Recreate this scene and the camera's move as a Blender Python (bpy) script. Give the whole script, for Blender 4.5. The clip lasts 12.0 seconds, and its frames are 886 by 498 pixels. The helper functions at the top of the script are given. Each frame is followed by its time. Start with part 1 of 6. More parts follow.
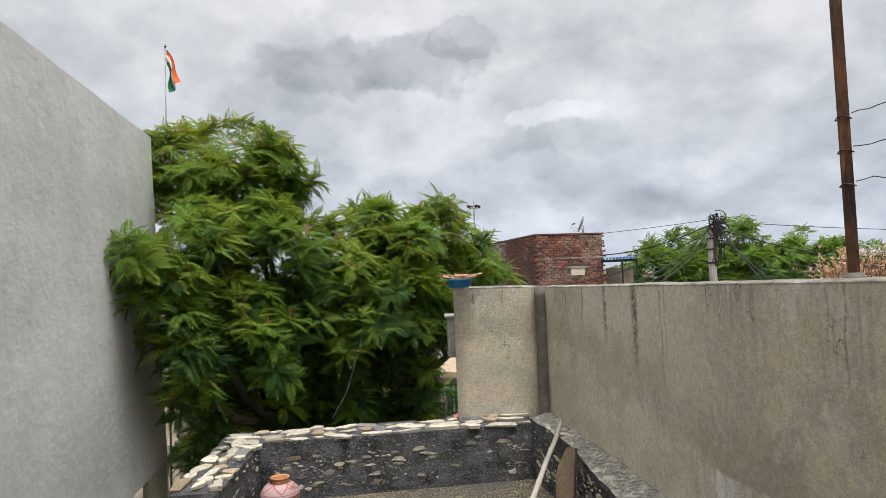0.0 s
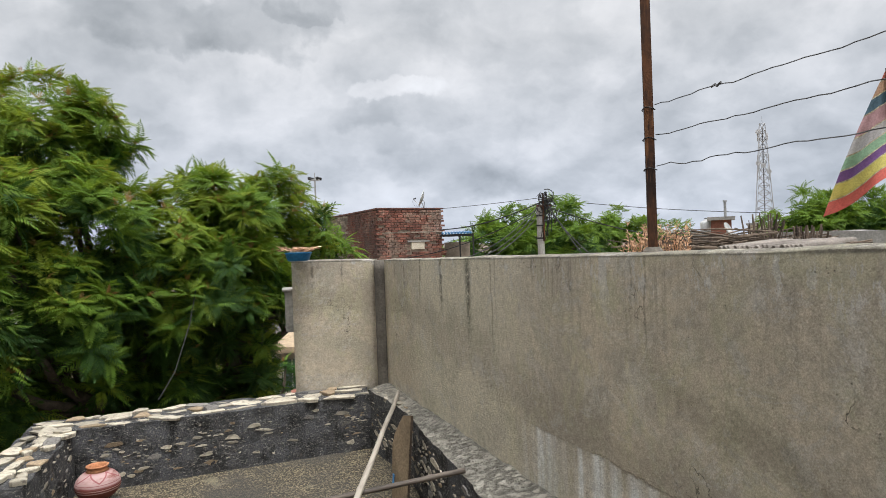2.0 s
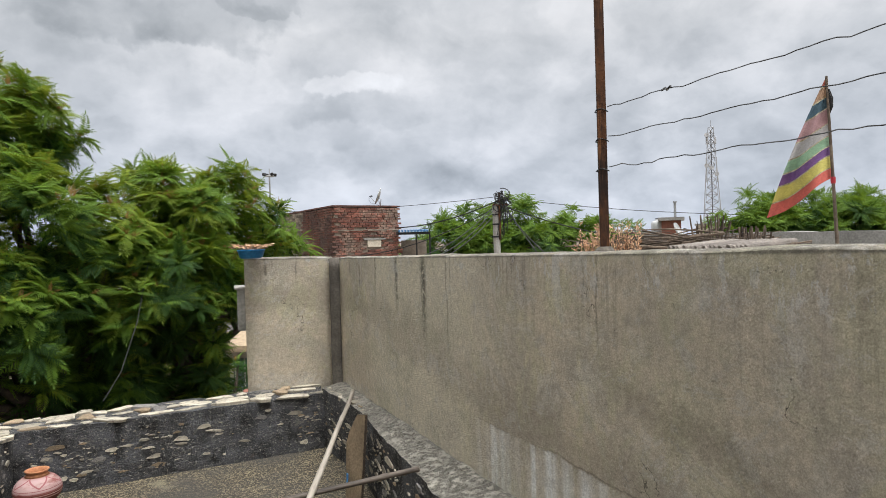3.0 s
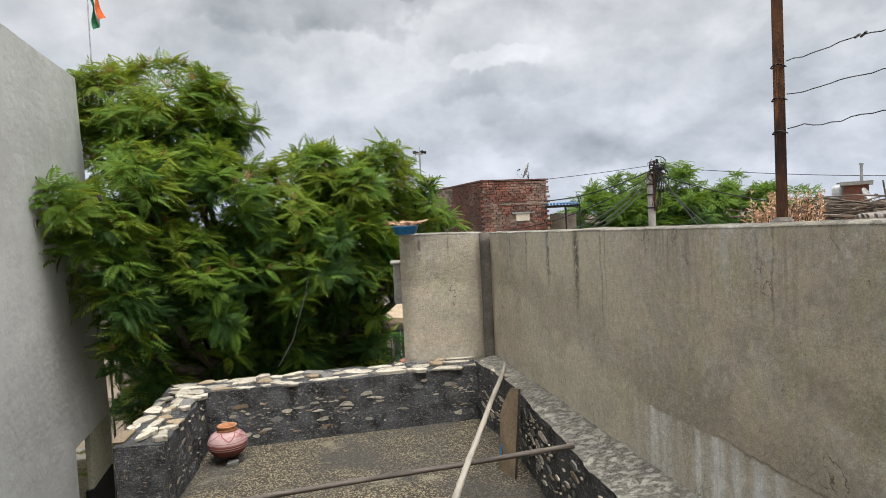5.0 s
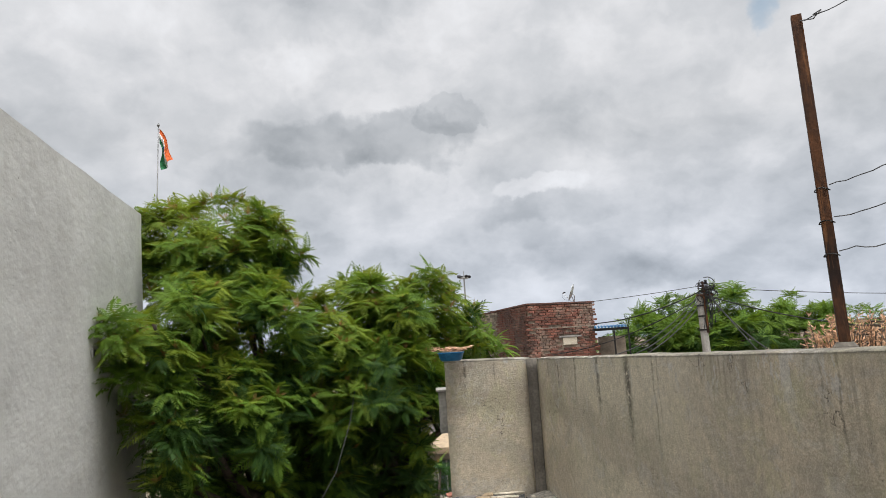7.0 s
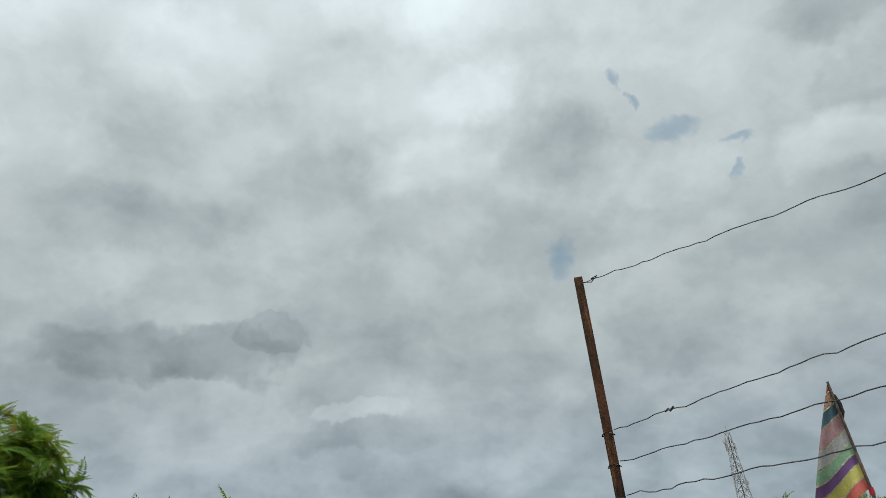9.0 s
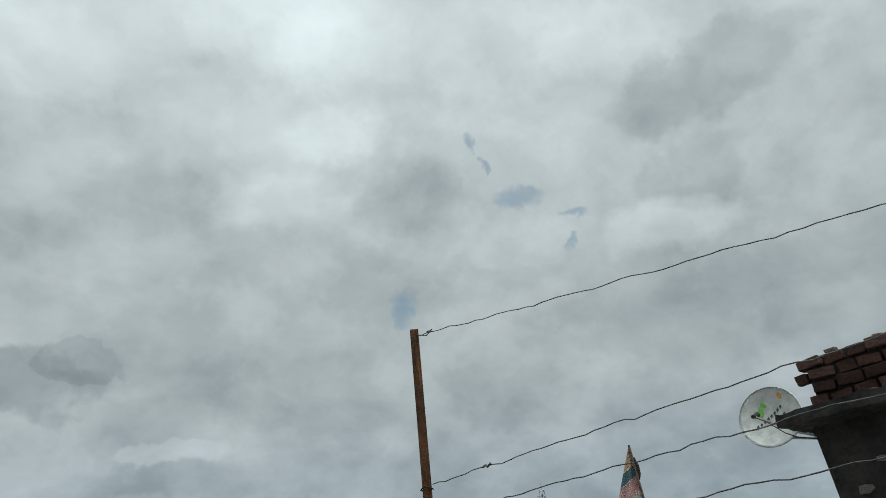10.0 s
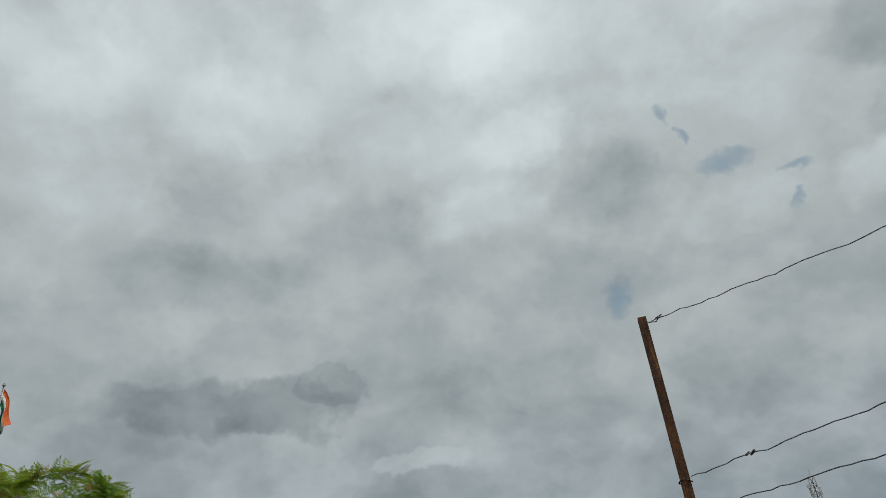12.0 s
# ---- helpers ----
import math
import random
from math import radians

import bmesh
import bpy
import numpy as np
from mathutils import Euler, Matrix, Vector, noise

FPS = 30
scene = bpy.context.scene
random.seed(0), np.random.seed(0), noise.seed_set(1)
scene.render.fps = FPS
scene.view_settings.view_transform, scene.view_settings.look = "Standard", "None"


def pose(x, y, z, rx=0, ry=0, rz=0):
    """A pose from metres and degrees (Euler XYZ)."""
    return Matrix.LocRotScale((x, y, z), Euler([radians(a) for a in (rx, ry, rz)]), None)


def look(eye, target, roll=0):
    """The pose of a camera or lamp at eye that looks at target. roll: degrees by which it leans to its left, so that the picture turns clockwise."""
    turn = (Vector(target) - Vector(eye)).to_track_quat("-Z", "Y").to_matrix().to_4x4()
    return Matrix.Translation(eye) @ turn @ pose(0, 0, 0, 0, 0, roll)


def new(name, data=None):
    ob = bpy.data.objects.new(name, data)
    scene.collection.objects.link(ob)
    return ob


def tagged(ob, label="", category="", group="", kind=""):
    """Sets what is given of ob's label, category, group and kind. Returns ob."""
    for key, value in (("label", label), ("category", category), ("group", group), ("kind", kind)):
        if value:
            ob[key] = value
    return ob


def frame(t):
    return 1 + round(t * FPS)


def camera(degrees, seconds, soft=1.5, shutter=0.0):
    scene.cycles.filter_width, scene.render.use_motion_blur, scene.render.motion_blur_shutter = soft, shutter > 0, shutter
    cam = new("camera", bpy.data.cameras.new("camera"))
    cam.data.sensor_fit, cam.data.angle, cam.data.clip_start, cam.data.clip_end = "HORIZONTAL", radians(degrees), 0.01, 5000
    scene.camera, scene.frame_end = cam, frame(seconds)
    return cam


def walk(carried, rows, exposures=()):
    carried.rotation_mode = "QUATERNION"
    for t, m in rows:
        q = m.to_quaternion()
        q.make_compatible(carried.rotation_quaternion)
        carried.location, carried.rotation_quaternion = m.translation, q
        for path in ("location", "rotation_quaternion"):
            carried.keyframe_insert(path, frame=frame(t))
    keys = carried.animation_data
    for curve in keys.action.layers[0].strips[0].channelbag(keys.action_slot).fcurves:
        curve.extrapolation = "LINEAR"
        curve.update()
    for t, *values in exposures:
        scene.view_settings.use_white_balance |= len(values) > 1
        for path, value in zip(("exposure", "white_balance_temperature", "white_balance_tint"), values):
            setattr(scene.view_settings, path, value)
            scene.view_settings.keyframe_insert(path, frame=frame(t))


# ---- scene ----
cam = camera(69.1, 12.0, soft=0.9)
EYE = 1.65
walk(cam, [
    (0.0, pose(-0.021, 0.010, 1.633, 92.47, 2.37, -0.08)),
    (0.5, pose(-0.019, 0.003, 1.634, 92.60, 2.35, -3.49)),
    (1.0, pose(-0.017, -0.004, 1.632, 91.89, 2.21, -6.90)),
    (1.5, pose(-0.013, -0.005, 1.630, 90.77, 2.17, -10.79)),
    (2.0, pose(-0.008, -0.006, 1.629, 89.59, 2.07, -14.11)),
    (2.5, pose(-0.001, -0.003, 1.629, 89.73, 1.81, -16.98)),
    (2.7, pose(-0.001, -0.005, 1.629, 89.45, 1.63, -18.39)),
    (4.5, pose(-0.011, 0.016, 1.637, 88.09, 2.72, -8.36)),
    (5.0, pose(-0.014, 0.020, 1.636, 87.48, 2.81, -4.85)),
    (5.5, pose(-0.011, 0.021, 1.637, 87.75, 2.83, -2.19)),
    (6.0, pose(-0.019, 0.017, 1.638, 88.04, 2.19, -0.51)),
    (6.5, pose(-0.018, 0.019, 1.642, 92.54, 2.43, 0.11)),
    (7.0, pose(-0.016, 0.012, 1.650, 98.69, 3.34, -0.84)),
    (7.2, pose(-0.013, 0.015, 1.653, 101.00, 3.71, -1.60)),
    (8.8, pose(0.034, -0.003, 1.676, 115.26, 4.06, -14.11)),
    (9.0, pose(0.022, -0.006, 1.673, 117.32, 4.60, -16.63)),
    (9.5, pose(0.031, -0.013, 1.671, 118.66, 5.36, -24.11)),
    (10.0, pose(0.033, -0.019, 1.672, 120.11, 5.69, -31.57)),
    (10.5, pose(0.028, -0.022, 1.676, 121.59, 5.19, -33.65)),
    (11.0, pose(0.025, -0.021, 1.677, 123.59, 5.41, -30.29)),
    (11.5, pose(0.022, -0.006, 1.681, 123.87, 4.60, -20.97)),
    (12.0, pose(0.005, -0.006, 1.675, 121.84, 4.62, -11.19)),
], exposures=[
    (0.0, 0.0, 6500, 10), (6.3, 0.0, 6500, 10), (7.2, -0.13, 6600, 10), (8.8, -0.57, 6200, 0), (9.5, -0.66, 6200, -2), (10.5, -0.74, 6200, -2), (11.2, -0.78, 6250, -1), (12.0, -0.88, 6300, 0),
])

# ---- sky, sun ----
SUN_AZ, SUN_EL = radians(160), radians(72)


def heading(az, el):
    a, e = radians(az), radians(el)
    return Vector((math.sin(a) * math.cos(e), math.cos(a) * math.cos(e), math.sin(e)))


world = bpy.data.worlds.new("overcast_sky")
scene.world = world
world.use_nodes = True
wt = world.node_tree
wt.nodes.clear()


def wlink(a, b):
    wt.links.new(a, b)


def wmath(op, a, b=None, c=None, clamp=False):
    n = wt.nodes.new("ShaderNodeMath")
    n.operation, n.use_clamp = op, clamp
    for i, v in enumerate((a, b, c)):
        if v is None:
            continue
        if isinstance(v, (int, float)):
            n.inputs[i].default_value = v
        else:
            wlink(v, n.inputs[i])
    return n.outputs[0]


def wvec(op, a, b=None, scale=None):
    n = wt.nodes.new("ShaderNodeVectorMath")
    n.operation = op
    for i, v in enumerate((a, b)):
        if v is None:
            continue
        if isinstance(v, (tuple, Vector)):
            n.inputs[i].default_value = tuple(v)
        else:
            wlink(v, n.inputs[i])
    if scale is not None:
        n.inputs["Scale"].default_value = scale
    return n.outputs["Value"] if op == "DOT_PRODUCT" else n.outputs["Vector"]


def wnoise(vec, scale, detail, rough):
    n = wt.nodes.new("ShaderNodeTexNoise")
    n.inputs["Scale"].default_value, n.inputs["Detail"].default_value, n.inputs["Roughness"].default_value = scale, detail, rough
    wlink(vec, n.inputs["Vector"])
    return n


direction = wt.nodes.new("ShaderNodeTexCoord").outputs["Generated"]
warp1 = wvec("SCALE", wvec("SUBTRACT", wnoise(direction, 6, 4, 0.6).outputs["Color"], (0.5, 0.5, 0.5)), scale=0.12)
warp2 = wvec("SCALE", wvec("SUBTRACT", wnoise(direction, 26, 4, 0.6).outputs["Color"], (0.5, 0.5, 0.5)), scale=0.04)
bent = wvec("ADD", wvec("ADD", direction, warp1), warp2)


def cloud(az, el, wide, high, edge):
    """How far a cloud of that place and half size (degrees) covers the way looked at."""
    c = heading(az, el)
    right = Vector((math.cos(radians(az)), -math.sin(radians(az)), 0))
    up = right.cross(c)
    a = wmath("DIVIDE", wvec("DOT_PRODUCT", bent, right), math.sin(radians(wide)))
    b = wmath("DIVIDE", wvec("DOT_PRODUCT", bent, up), math.sin(radians(high)))
    far = wmath("ADD", wmath("MULTIPLY", a, a), wmath("MULTIPLY", b, b))
    n = wt.nodes.new("ShaderNodeMapRange")
    n.interpolation_type = "SMOOTHSTEP"
    wlink(far, n.inputs["Value"])
    n.inputs["From Min"].default_value, n.inputs["From Max"].default_value = 1.6, 1.6 - edge
    ahead = wmath("GREATER_THAN", wvec("DOT_PRODUCT", bent, c), 0.0)
    return wmath("MULTIPLY", n.outputs["Result"], ahead)


sep = wt.nodes.new("ShaderNodeSeparateXYZ")
wlink(direction, sep.inputs[0])
lift = wmath("ADD", wmath("MAXIMUM", sep.outputs["Z"], 0.0), 0.55)
flat = wt.nodes.new("ShaderNodeCombineXYZ")
wlink(wmath("DIVIDE", sep.outputs["X"], lift), flat.inputs[0])
wlink(wmath("DIVIDE", sep.outputs["Y"], lift), flat.inputs[1])
broad = wnoise(wvec("ADD", flat.outputs[0], warp1), 3.4, 7, 0.52).outputs[0]
fine = wnoise(wvec("ADD", flat.outputs[0], warp2), 9.0, 8, 0.56).outputs[0]
puffs = wnoise(wvec("ADD", wvec("ADD", flat.outputs[0], warp1), (3.1, 1.7, 0.0)), 4.7, 8, 0.54).outputs[0]


def wramp(v, lo, hi, amount):
    n = wt.nodes.new("ShaderNodeMapRange")
    n.interpolation_type = "SMOOTHSTEP"
    wlink(v, n.inputs["Value"])
    n.inputs["From Min"].default_value, n.inputs["From Max"].default_value, n.inputs["To Max"].default_value = lo, hi, amount
    return n.outputs["Result"]


tone = wmath("ADD", 0.675, wmath("MULTIPLY", wmath("SUBTRACT", broad, 0.5), 0.40))
tone = wmath("ADD", tone, wmath("MULTIPLY", wmath("SUBTRACT", fine, 0.5), 0.30))
tone = wmath("ADD", tone, wramp(puffs, 0.48, 0.64, 0.10))
tone = wmath("SUBTRACT", tone, wramp(puffs, 0.50, 0.34, 0.09))
GREY_CLOUDS = (
    (-6, 18.7, 9.0, 2.0, 1.0, 0.16), (2.5, 20.0, 2.4, 1.6, 0.40, 0.08), (-1.0, 18.6, 5.0, 2.0, 0.6, 0.08), (-7.5, 16.4, 9, 1.8, 1.5, 0.07),
    (10.6, 11.0, 6, 1.4, 1.2, 0.10), (18.5, 5.6, 6, 1.4, 1.5, 0.08), (5, 6, 4, 1.6, 1.5, 0.08), (-8, 29.5, 8, 3, 1.5, 0.09),
    (7, 34, 6, 3.4, 1.5, 0.10), (32.2, 34.2, 4.6, 4, 1.5, 0.13), (60, 32, 4, 3.2, 1.0, 0.11), (65, 38.5, 7, 3, 1.1, 0.14), (67, 22, 11, 3, 1.5, 0.07),
    (-14, 42, 8, 3, 1.6, 0.09), (24, 15.4, 7, 2, 1.5, 0.06), (52, 6, 24, 7, 1.6, 0.07))
BRIGHT_CLOUDS = (
    (4, 14, 18, 6, 1.6, 0.05),     (10.8, 13.4, 4, 1.0, 0.9, 0.10), (-7, 43, 7, 4, 1.5, 0.13), (17, 35, 4.5, 2.6, 1.4, 0.10), (57, 28, 5.5, 2.6, 1.2, 0.14), (21, 50, 12, 5, 1.6, 0.16),
    (23.4, 41, 4.5, 2.6, 1.5, 0.10), (-26, 44, 6, 4, 1.5, 0.12), (-14, 24, 6, 2, 1.5, 0.08), (44, 29.5, 5, 2.0, 1.5, 0.08), (49, 47, 8, 5, 1.6, 0.12))
for az, el, wide, high, edge, amount in GREY_CLOUDS:
    tone = wmath("SUBTRACT", tone, wmath("MULTIPLY", cloud(az, el, wide, high, edge), amount))
for az, el, wide, high, edge, amount in BRIGHT_CLOUDS:
    tone = wmath("ADD", tone, wmath("MULTIPLY", cloud(az, el, wide, high, edge), amount))
# brighter round the veiled sun
near_sun = wvec("DOT_PRODUCT", direction, heading(math.degrees(SUN_AZ), math.degrees(SUN_EL)))
glow = wt.nodes.new("ShaderNodeMapRange")
glow.interpolation_type = "SMOOTHSTEP"
wlink(near_sun, glow.inputs["Value"])
glow.inputs["From Min"].default_value, glow.inputs["From Max"].default_value = 0.89, 1.0
glow.inputs["To Min"].default_value, glow.inputs["To Max"].default_value = 1.0, 10.0
high = wt.nodes.new("ShaderNodeMapRange")
wlink(sep.outputs["Z"], high.inputs["Value"])
high.inputs["From Min"].default_value, high.inputs["From Max"].default_value = 0.35, 0.95
high.inputs["To Min"].default_value, high.inputs["To Max"].default_value = 1.0, 1.75
tone = wmath("MULTIPLY", wmath("MULTIPLY", wmath("MAXIMUM", tone, 0.2), glow.outputs["Result"]), high.outputs["Result"])
tint = wt.nodes.new("ShaderNodeValToRGB")
tint.color_ramp.elements[0].position, tint.color_ramp.elements[0].color = 0.30, (0.87, 0.96, 1.06, 1)
tint.color_ramp.elements[1].position, tint.color_ramp.elements[1].color = 0.80, (0.98, 1.0, 1.045, 1)
wlink(tone, tint.inputs[0])
low_air = wt.nodes.new("ShaderNodeMapRange")
wlink(sep.outputs["Z"], low_air.inputs["Value"])
low_air.inputs["From Min"].default_value, low_air.inputs["From Max"].default_value = 0.30, 0.02
tinged = wt.nodes.new("ShaderNodeMix")
tinged.data_type, tinged.blend_type = "RGBA", "MULTIPLY"
wlink(low_air.outputs["Result"], tinged.inputs[0])
wlink(tint.outputs["Color"], tinged.inputs[6])
tinged.inputs[7].default_value = (0.93, 0.98, 1.06, 1)
clouds = wt.nodes.new("ShaderNodeBackground")
wlink(tinged.outputs[2], clouds.inputs["Color"])
wlink(tone, clouds.inputs["Strength"])
blue = wt.nodes.new("ShaderNodeTexSky")
blue.sky_type, blue.sun_disc = "NISHITA", False
blue.sun_elevation, blue.sun_rotation = SUN_EL, SUN_AZ
clear = wt.nodes.new("ShaderNodeBackground")
air = wt.nodes.new("ShaderNodeMix")
air.data_type, air.blend_type = "RGBA", "MULTIPLY"
air.inputs[0].default_value = 1.0
wlink(blue.outputs["Color"], air.inputs[6])
air.inputs[7].default_value = (0.80, 1.12, 1.05, 1)
wlink(air.outputs[2], clear.inputs["Color"])
clear.inputs["Strength"].default_value = 0.15
gap = 0.0
for az, el, wide, high in ((43.2, 33.2, 1.7, 1.0), (30.0, 24.4, 1.0, 1.3), (40.1, 38.4, 0.5, 1.1), (48.4, 31.2, 1.3, 0.5), (48.3, 28.4, 0.4, 0.6), (40.6, 36.4, 0.4, 0.7)):
    gap = wmath("ADD", cloud(az, el, wide, high, 1.9), gap)
mixed = wt.nodes.new("ShaderNodeMixShader")
wlink(wmath("MULTIPLY", gap, 0.46, clamp=True), mixed.inputs[0])
wlink(clouds.outputs[0], mixed.inputs[1])
wlink(clear.outputs[0], mixed.inputs[2])
wlink(mixed.outputs[0], wt.nodes.new("ShaderNodeOutputWorld").inputs["Surface"])

lamp = bpy.data.lights.new("sun", "SUN")
lamp.energy, lamp.angle, lamp.color = 1.55, radians(26), (1.0, 0.98, 0.95)
sun = new("sun", lamp)
sun.matrix_world = look(tuple(heading(math.degrees(SUN_AZ), math.degrees(SUN_EL)) * 60), (0, 0, 0))


# ---- materials ----
class Nodes:
    """A node material under construction."""

    def __init__(self, name, rough=0.85, metal=0.0):
        self.m = bpy.data.materials.new(name)
        self.m.use_nodes = True
        self.t = self.m.node_tree
        self.b = self.t.nodes["Principled BSDF"]
        self.b.inputs["Roughness"].default_value = rough
        self.b.inputs["Metallic"].default_value = metal
        self.b.inputs["Specular IOR Level"].default_value = 0.3
        self.co = self.t.nodes.new("ShaderNodeTexCoord").outputs["Object"]

    def link(self, a, b):
        self.t.links.new(a, b)

    def put(self, n, i, v):
        if isinstance(v, (int, float)):
            n.inputs[i].default_value = v
        elif isinstance(v, tuple):
            n.inputs[i].default_value = v if len(v) != 3 or n.inputs[i].type != "RGBA" else (*v, 1)
        elif v is not None:
            self.link(v, n.inputs[i])

    def math(self, op, a, b=None, clamp=False):
        n = self.t.nodes.new("ShaderNodeMath")
        n.operation, n.use_clamp = op, clamp
        self.put(n, 0, a), self.put(n, 1, b)
        return n.outputs[0]

    def stretched(self, sx, sy, sz):
        n = self.t.nodes.new("ShaderNodeMapping")
        n.inputs["Scale"].default_value = (sx, sy, sz)
        self.link(self.co, n.inputs[0])
        return n.outputs[0]

    def noise(self, scale, detail=4, rough=0.55, vec=None, distort=0.0):
        n = self.t.nodes.new("ShaderNodeTexNoise")
        n.inputs["Scale"].default_value, n.inputs["Detail"].default_value = scale, detail
        n.inputs["Roughness"].default_value, n.inputs["Distortion"].default_value = rough, distort
        self.link(self.co if vec is None else vec, n.inputs["Vector"])
        return n.outputs[0]

    def voronoi(self, scale, out="Distance", vec=None):
        n = self.t.nodes.new("ShaderNodeTexVoronoi")
        n.inputs["Scale"].default_value = scale
        self.link(self.co if vec is None else vec, n.inputs["Vector"])
        return n.outputs[out]

    def ramp(self, v, lo, hi, a=0.0, b=1.0):
        n = self.t.nodes.new("ShaderNodeMapRange")
        n.interpolation_type = "SMOOTHSTEP"
        self.put(n, "Value", v)
        n.inputs["From Min"].default_value, n.inputs["From Max"].default_value = lo, hi
        n.inputs["To Min"].default_value, n.inputs["To Max"].default_value = a, b
        return n.outputs["Result"]

    def mix(self, f, a, b):
        n = self.t.nodes.new("ShaderNodeMix")
        n.data_type = "RGBA"
        self.put(n, 0, f), self.put(n, 6, a), self.put(n, 7, b)
        return n.outputs[2]

    def xyz(self):
        n = self.t.nodes.new("ShaderNodeSeparateXYZ")
        self.link(self.co, n.inputs[0])
        return n.outputs

    def by_object(self, colour, spread=0.3):
        info = self.t.nodes.new("ShaderNodeObjectInfo").outputs["Random"]
        n = self.t.nodes.new("ShaderNodeHueSaturation")
        self.put(n, "Color", colour)
        self.link(self.ramp(info, 0, 1, 1 - spread, 1 + spread), n.inputs["Value"])
        return n.outputs[0]

    def by_island(self, colour, spread=0.3):
        info = self.t.nodes.new("ShaderNodeNewGeometry").outputs["Random Per Island"]
        n = self.t.nodes.new("ShaderNodeHueSaturation")
        self.put(n, "Color", colour)
        self.link(self.ramp(info, 0, 1, 1 - spread, 1 + spread), n.inputs["Value"])
        return n.outputs[0]

    def done(self, colour, height=None, strength=0.4, distance=0.01):
        self.put(self.b, "Base Color", colour)
        if height is not None:
            n = self.t.nodes.new("ShaderNodeBump")
            n.inputs["Strength"].default_value, n.inputs["Distance"].default_value = strength, distance
            self.link(height, n.inputs["Height"])
            self.link(n.outputs[0], self.b.inputs["Normal"])
        return self.m


def worn(name, light, dark, scale=6.0, rough=0.85, bump=0.4, grain=60.0, metal=0.0, vary=0.0, island=False, distance=0.006):
    """A surface of two colours in patches and grain, with fine relief."""
    k = Nodes(name, rough, metal)
    patch = k.ramp(k.noise(scale, 5, 0.6), 0.35, 0.68)
    c = k.mix(patch, light, dark)
    speck = k.ramp(k.noise(grain, 3), 0.3, 0.7, 0.82, 1.16)
    n = k.t.nodes.new("ShaderNodeHueSaturation")
    k.put(n, "Color", c), k.link(speck, n.inputs["Value"])
    c = n.outputs[0]
    if vary:
        c = k.by_island(c, vary) if island else k.by_object(c, vary)
    return k.done(c, k.math("ADD", k.noise(grain, 4), k.noise(scale * 2, 4)), bump, distance)


